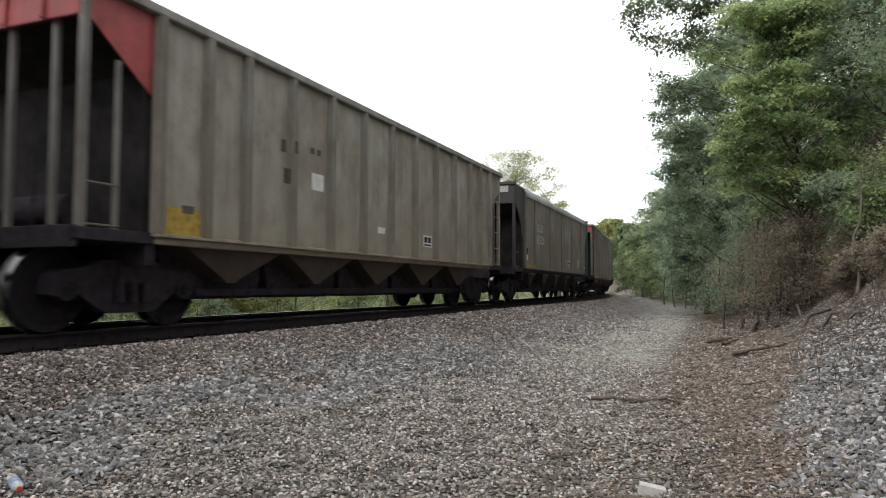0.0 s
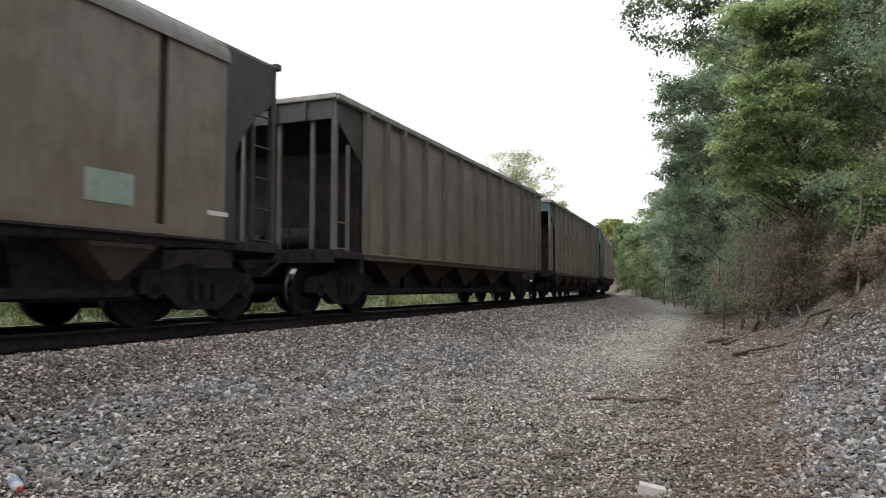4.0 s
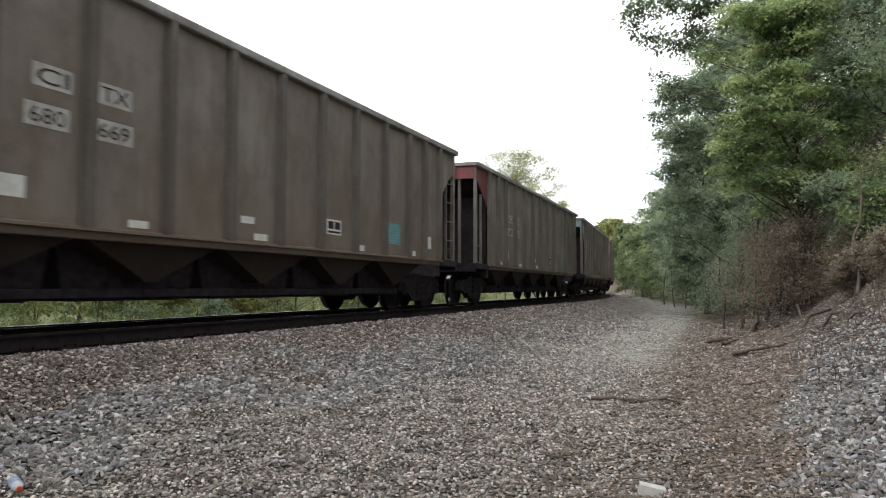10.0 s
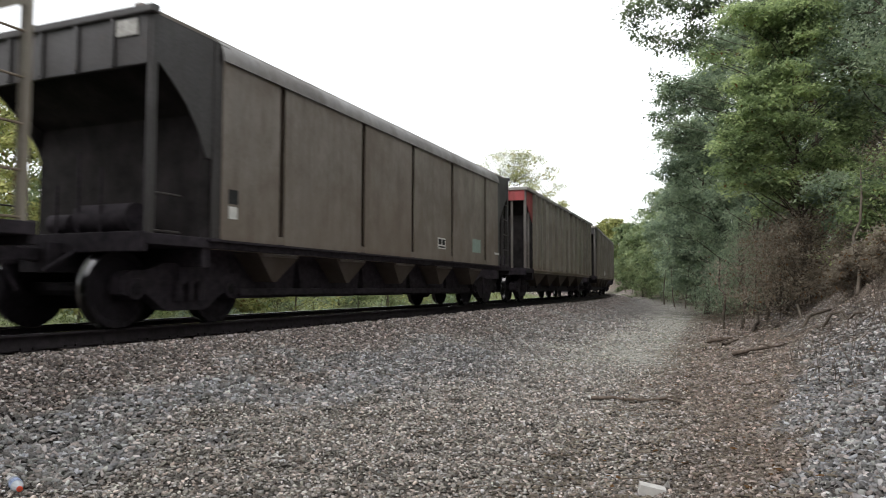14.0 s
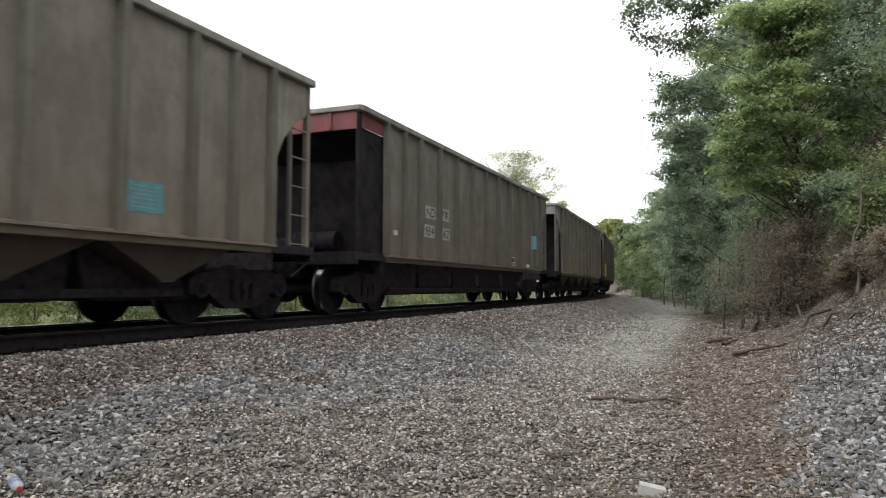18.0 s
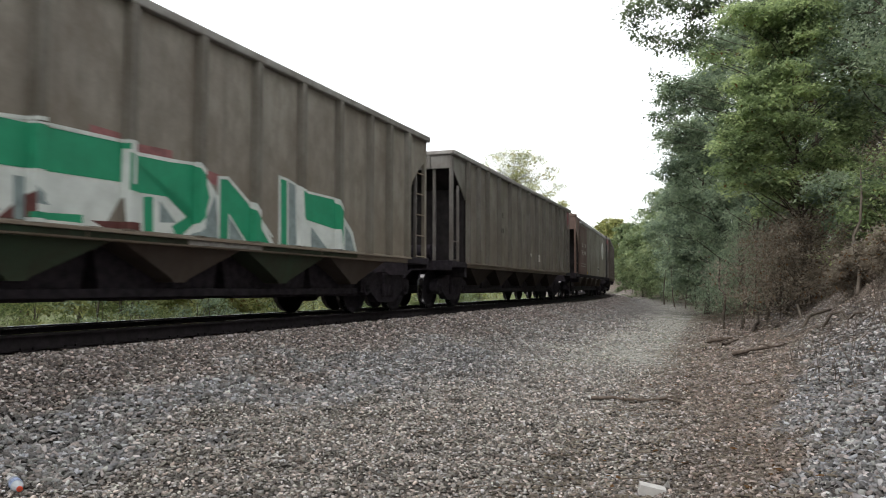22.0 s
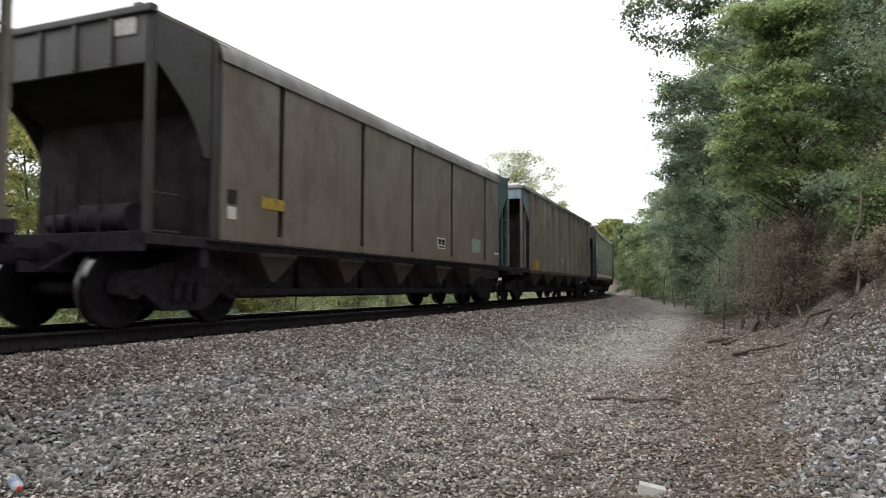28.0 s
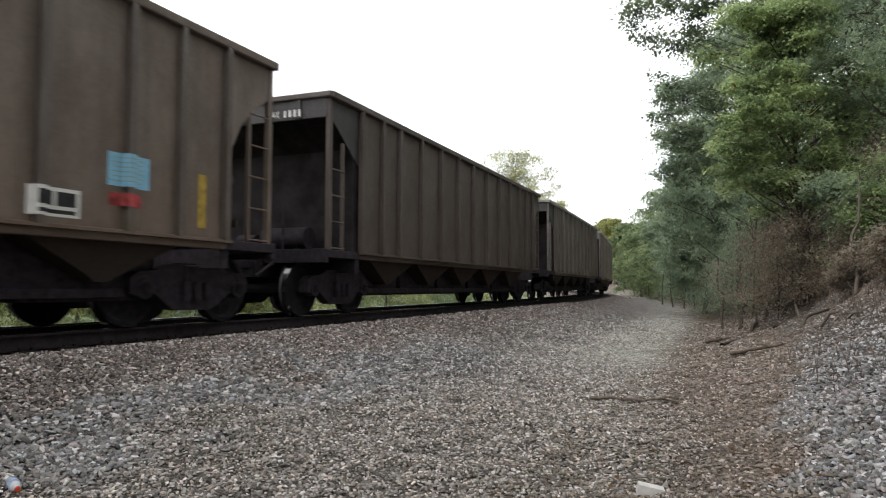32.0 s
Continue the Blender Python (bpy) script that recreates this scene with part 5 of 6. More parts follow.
stroke(20, M_LETTER, [(9.56, 1.10), (9.54, 1.99), (10.64, 1.98), (10.93, 1.67), (11.25, 1.43), (11.42, 1.10)], 0.04, 0.0105, "graffiti")
stroke(20, M_LETTER, [(6.39, 1.10), (6.37, 1.50)], 0.04, 0.0105, "graffiti")
stroke(20, M_LETTER, [(4.92, 1.10), (5.54, 1.10), (5.61, 1.10)], 0.04, 0.0105, "graffiti")
stroke(20, M_LETTER, [(9.28, 1.10), (9.26, 2.10)], 0.04, 0.0105, "graffiti")
mark(20, "yellow_patch", M_WORN, 1.5, 1.3, 0.6, 0.36)
mark(20, "yellow_patch", M_YELLOW, 1.6, 1.22, 0.42, 0.2, 0.007)
lettering(20, "CEFX", -0.62, 3.62, 0.42, 0.1, M_CHALK, end=True)
for k in (1, 3, 6, 7, 13, 26, 28):
    def end_number(bm):
        box(bm, -7.325, -7.302, -1.3, -0.96, 3.5, 3.7)
    part("end_label", "end_label", end_number, M_CHALK, CARS[k], label="small pale label on the end")


def end_panel(bm):
    box(bm, -7.322, -7.303, -1.12, -0.72, 3.47, 3.69)


part("end_label", "end_panel", end_panel, M_CHALK, CARS[8], label="pale stencilled panel on the end")
# the spray runs on down over the car's sill and bays
for i, bay in enumerate(sorted((c for c in CARS[20].children if c.name.startswith("hopper_bay")), key=lambda c: c.matrix_basis.translation.x)):
    if i in (1, 3):
        bay.data = mesh_of("sprayed_bay", bay_shape, (M_OVERSPRAY,))
for i, (a, b) in enumerate(((2.8, 4.4), (4.43, 5.6), (5.63, 7.1), (7.13, 8.6), (8.63, 10.2), (10.23, 11.4))):
    def strip(bm, a=a, b=b):
        box(bm, a - HALF, b - HALF, -1.555, -1.551, 0.975, 1.036)
    part("graffiti", ("sill_strip", i), strip, M_OVERSPRAY if i % 3 else M_CHALK, CARS[20])


# ---- trees and undergrowth ----
def tubes(paths, sides=6):
    """Tapered tubes along paths of (points, radii), as arrays of verts and quads."""
    vs, fs, base = [], [], 0
    ring = np.arange(sides) * 6.28319 / sides
    for pts, rad in paths:
        pts, rad = np.asarray(pts, float), np.asarray(rad, float)
        way = np.gradient(pts, axis=0)
        way /= np.linalg.norm(way, axis=1)[:, None] + 1e-9
        side = np.cross(way, np.where(abs(way[:, 2:3]) > 0.9, [[1.0, 0, 0]], [[0, 0, 1.0]]))
        side /= np.linalg.norm(side, axis=1)[:, None] + 1e-9
        up = np.cross(way, side)
        v = pts[:, None] + rad[:, None, None] * (np.cos(ring)[None, :, None] * side[:, None] + np.sin(ring)[None, :, None] * up[:, None])
        n = len(pts)
        i, j = np.arange(n - 1)[:, None] * sides, np.arange(sides)[None]
        fs.append((base + np.stack([i + j, i + (j + 1) % sides, i + sides + (j + 1) % sides, i + sides + j], -1)).reshape(-1, 4))
        vs.append(v.reshape(-1, 3))
        base += n * sides
    return np.concatenate(vs), np.concatenate(fs)


def leaves(rng, centres, per, spread, size, droop=0.5, folded=True):
    """Leaves in flat sprays round their centres: folded in two near by, single blades far off."""
    n = len(centres) * per
    spray = t = turns(rng, len(centres), 0.8)
    flat = rng.normal(0, 1, (len(centres), per, 3)) * spread * np.array([1.25, 0.8, 0.22])
    p = (centres[:, None] + np.einsum("nij,nkj->nki", t, flat)).reshape(n, 3)
    length = size * rng.uniform(0.6, 1.35, n)
    t = np.repeat(spray, per, 0) @ turns(rng, n, 0.4)
    along, across, up = t[:, :, 0].copy(), t[:, :, 1], t[:, :, 2]
    along[:, 2] -= droop
    along /= np.linalg.norm(along, axis=1)[:, None]
    tip, mid, w = p + along * length[:, None], p + along * (0.45 * length)[:, None], (0.3 * length)[:, None]
    lift = up * (0.12 * length)[:, None]
    if not folded:
        v = np.stack([p - across * w * 0.4, mid + across * w, tip - across * w * 0.3], 1)
        return v.reshape(-1, 3), np.arange(3 * n).reshape(-1, 3)
    v = np.stack([p, mid + across * w + lift, tip, mid - across * w + lift], 1)
    i = 4 * np.arange(n)[:, None]
    return v.reshape(-1, 3), np.concatenate([i + [0, 1, 2], i + [0, 2, 3]])


def lobes_of(rng, h, base, r, n, big):
    """Centres and radii of the lobes of a crown."""
    out = []
    for i in range(n):
        f = (i + 0.5) / n
        z = base + (h - base) * f
        reach = r * math.sin(math.pi * min(0.25 + 0.72 * f, 0.97)) * rng.uniform(0.55, 1.0)
        a = 2.4 * i + rng.uniform(-0.5, 0.5)
        out.append((reach * math.cos(a) * 0.75, reach * math.sin(a) * 0.75, z, rng.uniform(0.8, 1.45) * big * r))
    return out


def tree(x, y, h, r, base, leaf, label, seed, count=9000, size=0.13, n_lobes=14, extra=(), lean=(0.0, 0.0), per=10, thick=0.018, category="tree", gap=0.45, folded=False, reach=0.27, flat=0.8):
    rng = np.random.RandomState(seed)
    z0 = ground_at(x, y) - 0.05
    root = tagged(new("bush" if category == "bush" else "tree"), label, category, "trees and bushes along the railway")
    root.location = (x, y, z0)
    n = 9
    f = np.linspace(0, 1, n)
    trunk = np.c_[lean[0] * f + 0.12 * h * 0.1 * np.sin(5 * f + seed), lean[1] * f + 0.12 * h * 0.1 * np.cos(4 * f + seed), f * h * 0.86]
    trunk[0, :2] = 0
    rad = np.maximum(h * thick * (1 - 0.85 * f), 0.015)
    rad[0] *= 1.5
    paths = [(trunk, rad)]
    lobes = [(a + lean[0] * c / h, b + lean[1] * c / h, c, d) for a, b, c, d in lobes_of(rng, h, base, r, n_lobes, reach)]
    lobes += [(b * d - x, d - y, 0.447 + e * d - z0, q) for b, d, e, q in extra]
    centres, total = [], sum(q[3] ** 2 for q in lobes)
    for a, b, c, d in lobes:
        start = np.array([np.interp(max(c - 0.9 * d - 0.5, 0.15 * h), trunk[:, 2], trunk[:, q]) for q in (0, 1)] + [min(max(c - 0.9 * d - 0.5, 0.15 * h), 0.85 * h)])
        end = np.array([a, b, c])
        bend = (start + end) / 2 + rng.normal(0, 0.12, 3) * d
        rr = max(0.25 * h * thick, 0.012)
        paths.append((np.array([start, bend, end]), np.array([rr, 0.6 * rr, 0.25 * rr])))
        m = max(int(count / per * d * d / total), 4)
        q = rng.normal(0, 1, (m, 3))
        q /= np.linalg.norm(q, axis=1)[:, None]
        q[:, 2] = np.where(rng.rand(m) < 0.75, abs(q[:, 2]), q[:, 2])
        q *= rng.uniform(0.35, 1.0, m)[:, None] ** gap * d * np.array([1, 1, flat])
        c3 = end + q
        centres.append(c3)
        for tip in c3[rng.rand(m) < 0.16]:
            paths.append((np.array([end, (end + tip) / 2 + rng.normal(0, 0.06, 3) * d, tip]), np.array([0.22 * rr, 0.15 * rr, 0.06 * rr])))
    v, fq = tubes(paths)
    stem = new("trunk", raw_mesh("trunk", v, fq, M_BARK, smooth=True))
    stem.parent = root
    v, ft = leaves(rng, np.concatenate(centres), per, 0.035 * r + 0.07, size, 0.45, folded)
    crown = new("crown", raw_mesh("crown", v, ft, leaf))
    crown.parent = root
    return root


def away(bearing, d):
    """A place d metres ahead, bearing being the sideways slope of the line of sight."""
    return bearing * d, d


OAK, DEEP, PALE = "tall broadleaf tree with bright green foliage on the bank", "tall dark green broadleaf tree at the wood's edge", "distant pale green tree beside the curve"
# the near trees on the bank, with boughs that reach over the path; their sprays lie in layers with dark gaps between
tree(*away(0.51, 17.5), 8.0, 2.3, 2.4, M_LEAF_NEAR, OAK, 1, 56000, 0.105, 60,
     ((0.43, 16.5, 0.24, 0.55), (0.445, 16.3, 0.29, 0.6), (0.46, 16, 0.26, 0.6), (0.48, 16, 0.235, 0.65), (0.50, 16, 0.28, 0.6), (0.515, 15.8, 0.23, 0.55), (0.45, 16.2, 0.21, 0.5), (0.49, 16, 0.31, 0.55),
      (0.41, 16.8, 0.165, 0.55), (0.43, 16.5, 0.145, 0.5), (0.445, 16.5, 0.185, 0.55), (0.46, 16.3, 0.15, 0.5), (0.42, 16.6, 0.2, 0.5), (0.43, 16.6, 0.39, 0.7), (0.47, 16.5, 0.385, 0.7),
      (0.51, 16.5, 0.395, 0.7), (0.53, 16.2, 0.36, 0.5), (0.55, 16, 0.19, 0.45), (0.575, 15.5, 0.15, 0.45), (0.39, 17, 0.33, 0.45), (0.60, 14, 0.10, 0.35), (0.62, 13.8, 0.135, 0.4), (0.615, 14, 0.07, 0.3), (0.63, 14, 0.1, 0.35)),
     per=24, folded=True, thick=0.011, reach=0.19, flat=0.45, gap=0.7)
# the bough's silhouette comes from its shaded leaf colour
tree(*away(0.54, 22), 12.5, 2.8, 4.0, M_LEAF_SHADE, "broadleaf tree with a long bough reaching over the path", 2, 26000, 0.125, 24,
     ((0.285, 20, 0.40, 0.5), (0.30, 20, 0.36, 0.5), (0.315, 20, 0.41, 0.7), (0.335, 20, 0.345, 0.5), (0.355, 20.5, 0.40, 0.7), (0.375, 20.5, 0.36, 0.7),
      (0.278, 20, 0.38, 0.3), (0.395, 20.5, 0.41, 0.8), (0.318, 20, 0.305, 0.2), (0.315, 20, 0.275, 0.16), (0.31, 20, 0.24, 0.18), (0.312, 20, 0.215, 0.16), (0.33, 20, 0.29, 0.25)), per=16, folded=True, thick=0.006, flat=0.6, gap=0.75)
tree(*away(0.51, 25), 14.5, 3.4, 3.0, M_LEAF_MID, DEEP, 3, 30000, 0.165, 26, per=18, thick=0.011)
tree(*away(0.43, 28), 12.0, 2.8, 2.0, M_LEAF_MID, DEEP, 4, 48000, 0.16, 34,
     ((0.332, 27, 0.25, 0.7), (0.338, 27, 0.285, 0.8), (0.334, 27, 0.205, 0.7), (0.33, 27, 0.16, 0.7), (0.345, 27, 0.22, 1.0), (0.35, 27, 0.17, 1.1), (0.35, 27, 0.27, 1.1), (0.335, 27, 0.12, 1.0),
      (0.375, 27, 0.2, 1.3), (0.38, 27, 0.28, 1.3), (0.38, 27, 0.12, 1.3), (0.40, 27, 0.34, 1.4), (0.36, 27, 0.07, 1.2)), per=18, thick=0.011, reach=0.2, flat=0.6, gap=0.6)
# shaded leaf colour on this tree and the seventh darkens the upper right
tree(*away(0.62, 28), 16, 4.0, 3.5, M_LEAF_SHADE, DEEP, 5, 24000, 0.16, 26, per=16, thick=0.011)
tree(*away(0.66, 16.2), 10, 2.7, 2.9, M_LEAF_MID, DEEP, 6, 34000, 0.115, 24, ((0.57, 15, 0.13, 0.7), (0.6, 15, 0.09, 0.7), (0.62, 14.5, 0.12, 0.7)), per=18, folded=True, thick=0.011)
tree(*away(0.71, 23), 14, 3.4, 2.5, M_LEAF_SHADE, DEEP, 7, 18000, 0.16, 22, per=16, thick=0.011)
tree(*away(0.375, 34), 9.0, 2.6, 1.0, M_LEAF_MID, DEEP, 8, 34000, 0.19, 26, per=18, thick=0.011)
EDGE = ((0.40, 34, 12.5, 3.2, M_LEAF_MID), (0.385, 42, 11.5, 3.2, M_LEAF_MID), (0.47, 38, 14, 4.2, M_LEAF_MID), (0.375, 50, 10.5, 3.4, M_LEAF_MID), (0.353, 58, 9, 3.6, M_LEAF_MID),
        (0.333, 66, 8.7, 3.6, M_LEAF_FAR), (0.42, 56, 13, 4.5, M_LEAF_MID), (0.31, 76, 8.7, 4.0, M_LEAF_FAR), (0.35, 80, 12, 4.5, M_LEAF_FAR), (0.285, 92, 9.3, 4.4, M_LEAF_FAR),
        (0.31, 104, 12.5, 5.5, M_LEAF_FAR), (0.267, 112, 9.5, 5, M_LEAF_FAR), (0.247, 130, 11, 5.5, M_LEAF_GOLD), (0.237, 150, 11.5, 6, M_LEAF_GOLD), (0.54, 34, 16, 4.4, M_LEAF_MID), (0.72, 35, 17, 5, M_LEAF_MID),
        (0.50, 46, 12, 4.6, M_LEAF_MID), (0.60, 44, 13, 5, M_LEAF_MID), (0.68, 46, 13, 5, M_LEAF_MID), (0.45, 62, 13, 5, M_LEAF_MID))
for i, (b, d, h, r, leaf) in enumerate(EDGE):
    tree(*away(b, d), h, r, 0.6, leaf, DEEP if leaf == M_LEAF_MID else PALE, 20 + i, 15000, 0.0037 * d + 0.06, 24, per=14, thick=0.011)
# the wood's edge goes on beside and behind the camera
for i, (s, side) in enumerate(((11.5, 13.2), (7.5, 13.8), (3, 13.2), (-2, 12.6), (-7, 13), (-13, 12.4), (-20, 13.5), (-28, 12.5), (6, 17), (14, 16.5), (-36, 13))):
    bx, by, _ = on_track(s, side)
    tree(float(bx), float(by), 10 + 1.5 * (i % 3), 3.4, 0.8, (M_LEAF_NEAR, M_LEAF_MID)[i % 2], DEEP, 300 + i, 10000, 0.28, 16, per=10)
# the airy tree that stands above the train, and its lower neighbour
tree(*away(0.105, 74), 15.0, 5.6, 6.0, M_LEAF_GOLD, "airy yellow-green tree standing beyond the train", 50, 24000, 0.2, 30,
     ((0.046, 74, 0.15, 0.9), (0.06, 74, 0.17, 1.1), (0.075, 74, 0.18, 1.2), (0.09, 74, 0.188, 1.2), (0.105, 74, 0.185, 1.4), (0.12, 74, 0.188, 1.3), (0.135, 74, 0.178, 1.3), (0.145, 74, 0.155, 1.3), (0.155, 74, 0.165, 1.1),
      (0.165, 74, 0.14, 1.1), (0.15, 74, 0.13, 1.3), (0.172, 74, 0.118, 0.9), (0.16, 74, 0.105, 1.2), (0.12, 74, 0.15, 1.5), (0.095, 74, 0.155, 1.5), (0.13, 74, 0.12, 1.4)), per=9, gap=0.95, reach=0.2, thick=0.01)
tree(*away(0.165, 82), 11.0, 3.0, 3.0, M_LEAF_GOLD, "small yellow-green tree beyond the train", 51, 9000, 0.22, 14, per=10, gap=0.8)
# trees and bushes on the far side of the track
for i, (b, d, h) in enumerate(((-0.80, 24, 10), (-0.66, 27, 10.5), (-0.60, 22, 8.2), (-0.52, 26, 8.2), (-0.46, 22, 6.0), (-0.40, 27, 6.6), (-0.33, 24, 5.6), (-0.27, 29, 6.2),
                               (-0.21, 26, 5.0), (-0.15, 31, 5.6), (-0.08, 36, 6.0), (-0.01, 42, 6.0), (0.05, 50, 6.0), (0.09, 60, 6.5))):
    tree(*away(b, d), h, 2.9, 0.8, (M_LEAF_GOLD, M_LEAF_FAR)[i % 2], "yellow-green young tree beyond the track", 60 + i, 11000 if i < 7 else 6000, 0.24 if i < 7 else 0.16, 16, per=12, thick=0.009)
for i in range(46):
    rng = np.random.RandomState(200 + i)
    bx, by, _ = on_track(-8 + 1.3 * i, -6.5 - 4.5 * rng.rand())
    tree(float(bx), float(by), rng.uniform(1.3, 2.5), 1.2, 0.1, (M_GRASS, M_LEAF_MID, M_GRASS)[i % 3], "low green bush on the grass beyond the track", 100 + i, 3200, 0.085, 10, thick=0.012, category="bush")
# slim saplings whose bare stems stand at the foot of the wood
for i, (b, d, h) in enumerate(((0.315, 52, 7.5), (0.33, 46, 7.0), (0.345, 44, 6.5), (0.36, 42, 6.5), (0.44, 22, 5.0), (0.465, 20.5, 4.5))):
    tree(*away(b, d), h, 1.3, 0.62 * h, M_LEAF_MID, "slim sapling with a bare stem at the wood's edge", 400 + i, 2600, 0.13, 10, lean=(0.5 * (-1) ** i, 0.2), thick=0.0055, gap=0.7)
# brush on the bank
for i, (b, d, h, leaf) in enumerate(((0.50, 23, 3.4, M_LEAF_DRY), (0.46, 23, 3.6, M_LEAF_MID), (0.43, 25, 3.0, M_LEAF_MID), (0.54, 21, 3.2, M_LEAF_DRY), (0.58, 19.5, 3.0, M_LEAF_DRY), (0.63, 17.5, 2.8, M_LEAF_DRY), (0.67, 15, 2.4, M_LEAF_DRY),
                                     (0.48, 29, 4.0, M_LEAF_MID), (0.53, 27, 4.2, M_LEAF_DRY), (0.59, 25, 4.2, M_LEAF_MID), (0.65, 22, 3.8, M_LEAF_DRY), (0.70, 19, 3.4, M_LEAF_MID), (0.66, 14.2, 2.0, M_LEAF_NEAR), (0.48, 16.8, 2.0, M_LEAF_DRY), (0.60, 12.8, 0.7, M_LEAF_DRY), (0.655, 11.4, 0.7, M_LEAF_DRY), (0.61, 14.4, 1.0, M_LEAF_DRY), (0.565, 15.4, 0.9, M_LEAF_DRY), (0.525, 16.2, 2.0, M_LEAF_DRY), (0.50, 18.5, 2.4, M_LEAF_DRY),
                                     (0.405, 30, 2.6, M_LEAF_MID), (0.40, 36, 2.6, M_LEAF_MID), (0.385, 42, 2.2, M_LEAF_MID), (0.345, 54, 2.5, M_LEAF_MID), (0.32, 64, 2.4, M_LEAF_FAR), (0.295, 76, 2.6, M_LEAF_FAR))):
    text = "tangled brown brush on the bank" if leaf == M_LEAF_DRY else "green bush on the bank"
    tree(*away(b, d), h, min(1.9, 0.85 * h), 0.05, leaf, text, 150 + i, 8000, 0.08, 26, thick=0.0045, category="bush", gap=0.9, reach=0.33)


def undergrowth():
    """Dead stems and twigs that stand and lie on the bank."""
    rng = np.random.RandomState(9)
    paths = []
    for _ in range(2600):
        s, side = rng.uniform(11, 60), 9.6 + abs(rng.normal(0, 1)) * 1.9
        x, y, _h = on_track(s, side)
        paths.append((s, side, float(x), float(y)))
    p = np.array(paths)
    z = height(p[:, 0], p[:, 1], p[:, 2], p[:, 3])
    out = []
    for (s, side, x, y), zz in zip(p, z):
        tall = rng.uniform(0.3, 1.7) * min(1, 0.3 + (side - 9.6) / 1.5)
        lean = rng.normal(0, 0.35, 2) * tall if rng.rand() < 0.75 else rng.normal(0, 1.0, 2) * tall
        top = zz + tall * rng.uniform(0.35, 1)
        mid = np.array([x + 0.5 * lean[0] + rng.normal(0, 0.06), y + 0.5 * lean[1] + rng.normal(0, 0.06), (zz + top) / 2 + 0.1 * tall])
        r = rng.uniform(0.0025, 0.007)
        out.append((np.array([(x, y, zz - 0.03), mid, (x + lean[0], y + lean[1], top)]), np.array([r, 0.7 * r, 0.3 * r])))
    # twigs that lie on the litter
    n = 170
    s, side, a, size = rng.uniform(7, 30, n), rng.uniform(7.5, 10.6, n), rng.uniform(0, 6.28, n), rng.uniform(0.06, 0.25, n)
    x, y, _ = on_track(s, side)
    ends = []
    for f in (-1, 0, 1):
        px, py = x + f * size * np.cos(a + 0.15 * f), y + f * size * np.sin(a + 0.15 * f)
        ends.append(np.c_[px, py, height(*from_track(px, py), px, py) + 0.015 + 0.02 * (f == 0)])
    for i in range(n):
        r = rng.uniform(0.004, 0.009)
        out.append((np.array([e[i] for e in ends]), np.array([r, 0.8 * r, 0.4 * r])))
    # weeds that have dried on the bank's gravel
    for _ in range(90):
        s0, q = rng.uniform(6, 13), rng.uniform(8.5, 10.2)
        x0, y0, _h = on_track(s0, q)
        z0, tall = ground_at(float(x0), float(y0)), rng.uniform(0.12, 0.5)
        dx, dy = rng.normal(0, 0.4, 2) * tall
        out.append((np.array([(x0, y0, z0 - 0.02), (x0 + 0.4 * dx, y0 + 0.4 * dy, z0 + 0.6 * tall), (x0 + dx, y0 + dy, z0 + tall)]), np.array([0.004, 0.003, 0.0015])))
    # thin twigs dropped on the stones
    for _ in range(70):
        s0, q = rng.uniform(4, 15), rng.uniform(3.2, 8.0)
        x0, y0, _h = on_track(s0, q)
        a0, l0 = rng.uniform(0, 6.28), rng.uniform(0.05, 0.22)
        px = np.array([x0 - l0 * math.cos(a0), x0 + 0.02, x0 + l0 * math.cos(a0 + 0.3)])
        py = np.array([y0 - l0 * math.sin(a0), y0 - 0.02, y0 + l0 * math.sin(a0 + 0.3)])
        out.append((np.c_[px, py, height(*from_track(px, py), px, py) + 0.03], np.array([0.004, 0.0035, 0.002])))
    v, f = tubes(out, 4)
    tagged(new("dead_undergrowth", raw_mesh("undergrowth", v, f, M_TWIG)), "dead brown stems and twigs standing on the bank", "undergrowth", kind="stuff")


def fallen_leaves():
    rng = np.random.RandomState(12)
    n = 22000
    s, side = rng.uniform(1, 34, n), 6.5 + abs(rng.normal(0, 2.0, n))
    x, y, _ = on_track(s, side)
    z = height(s, side, x, y) + 0.012
    v, f = leaves(rng, np.c_[x, y, z], 1, 0.0, 0.06, 0.0)
    v = v.reshape(-1, 4, 3)
    v[:, :, 2] = z[:, None] + 0.35 * (v[:, :, 2] - z[:, None])
    tagged(new("fallen_leaves", raw_mesh("fallen_leaves", v.reshape(-1, 3), f, M_LEAF_DRY)), "dry brown fallen leaves on the bank", "leaf litter", kind="stuff")


def grass():
    rng = np.random.RandomState(13)
    n = 26000
    s, side = rng.uniform(-8, 60, n), -rng.uniform(3.9, 15, n)
    x, y, _ = on_track(s, side)
    z = height(s, side, x, y)
    h, a = rng.uniform(0.15, 0.6, n), rng.uniform(0, 6.28, n)
    w = 0.02
    p = np.c_[x, y, z]
    d = np.c_[np.cos(a), np.sin(a), 0 * a]
    v = np.stack([p - d * w, p + d * w, p + np.c_[rng.normal(0, 0.12, n), rng.normal(0, 0.12, n), h]], 1)
    tagged(new("grass", raw_mesh("grass", v.reshape(-1, 3), np.arange(3 * n).reshape(-1, 3), M_GRASS)), "long green grass beyond the track", "grass", kind="stuff")


undergrowth()
fallen_leaves()
grass()


# ---- small things on the ground ----
def on_ground(bearing, d, lift=0.0):
    x, y = away(bearing, d)
    return x, y, ground_at(x, y) + lift


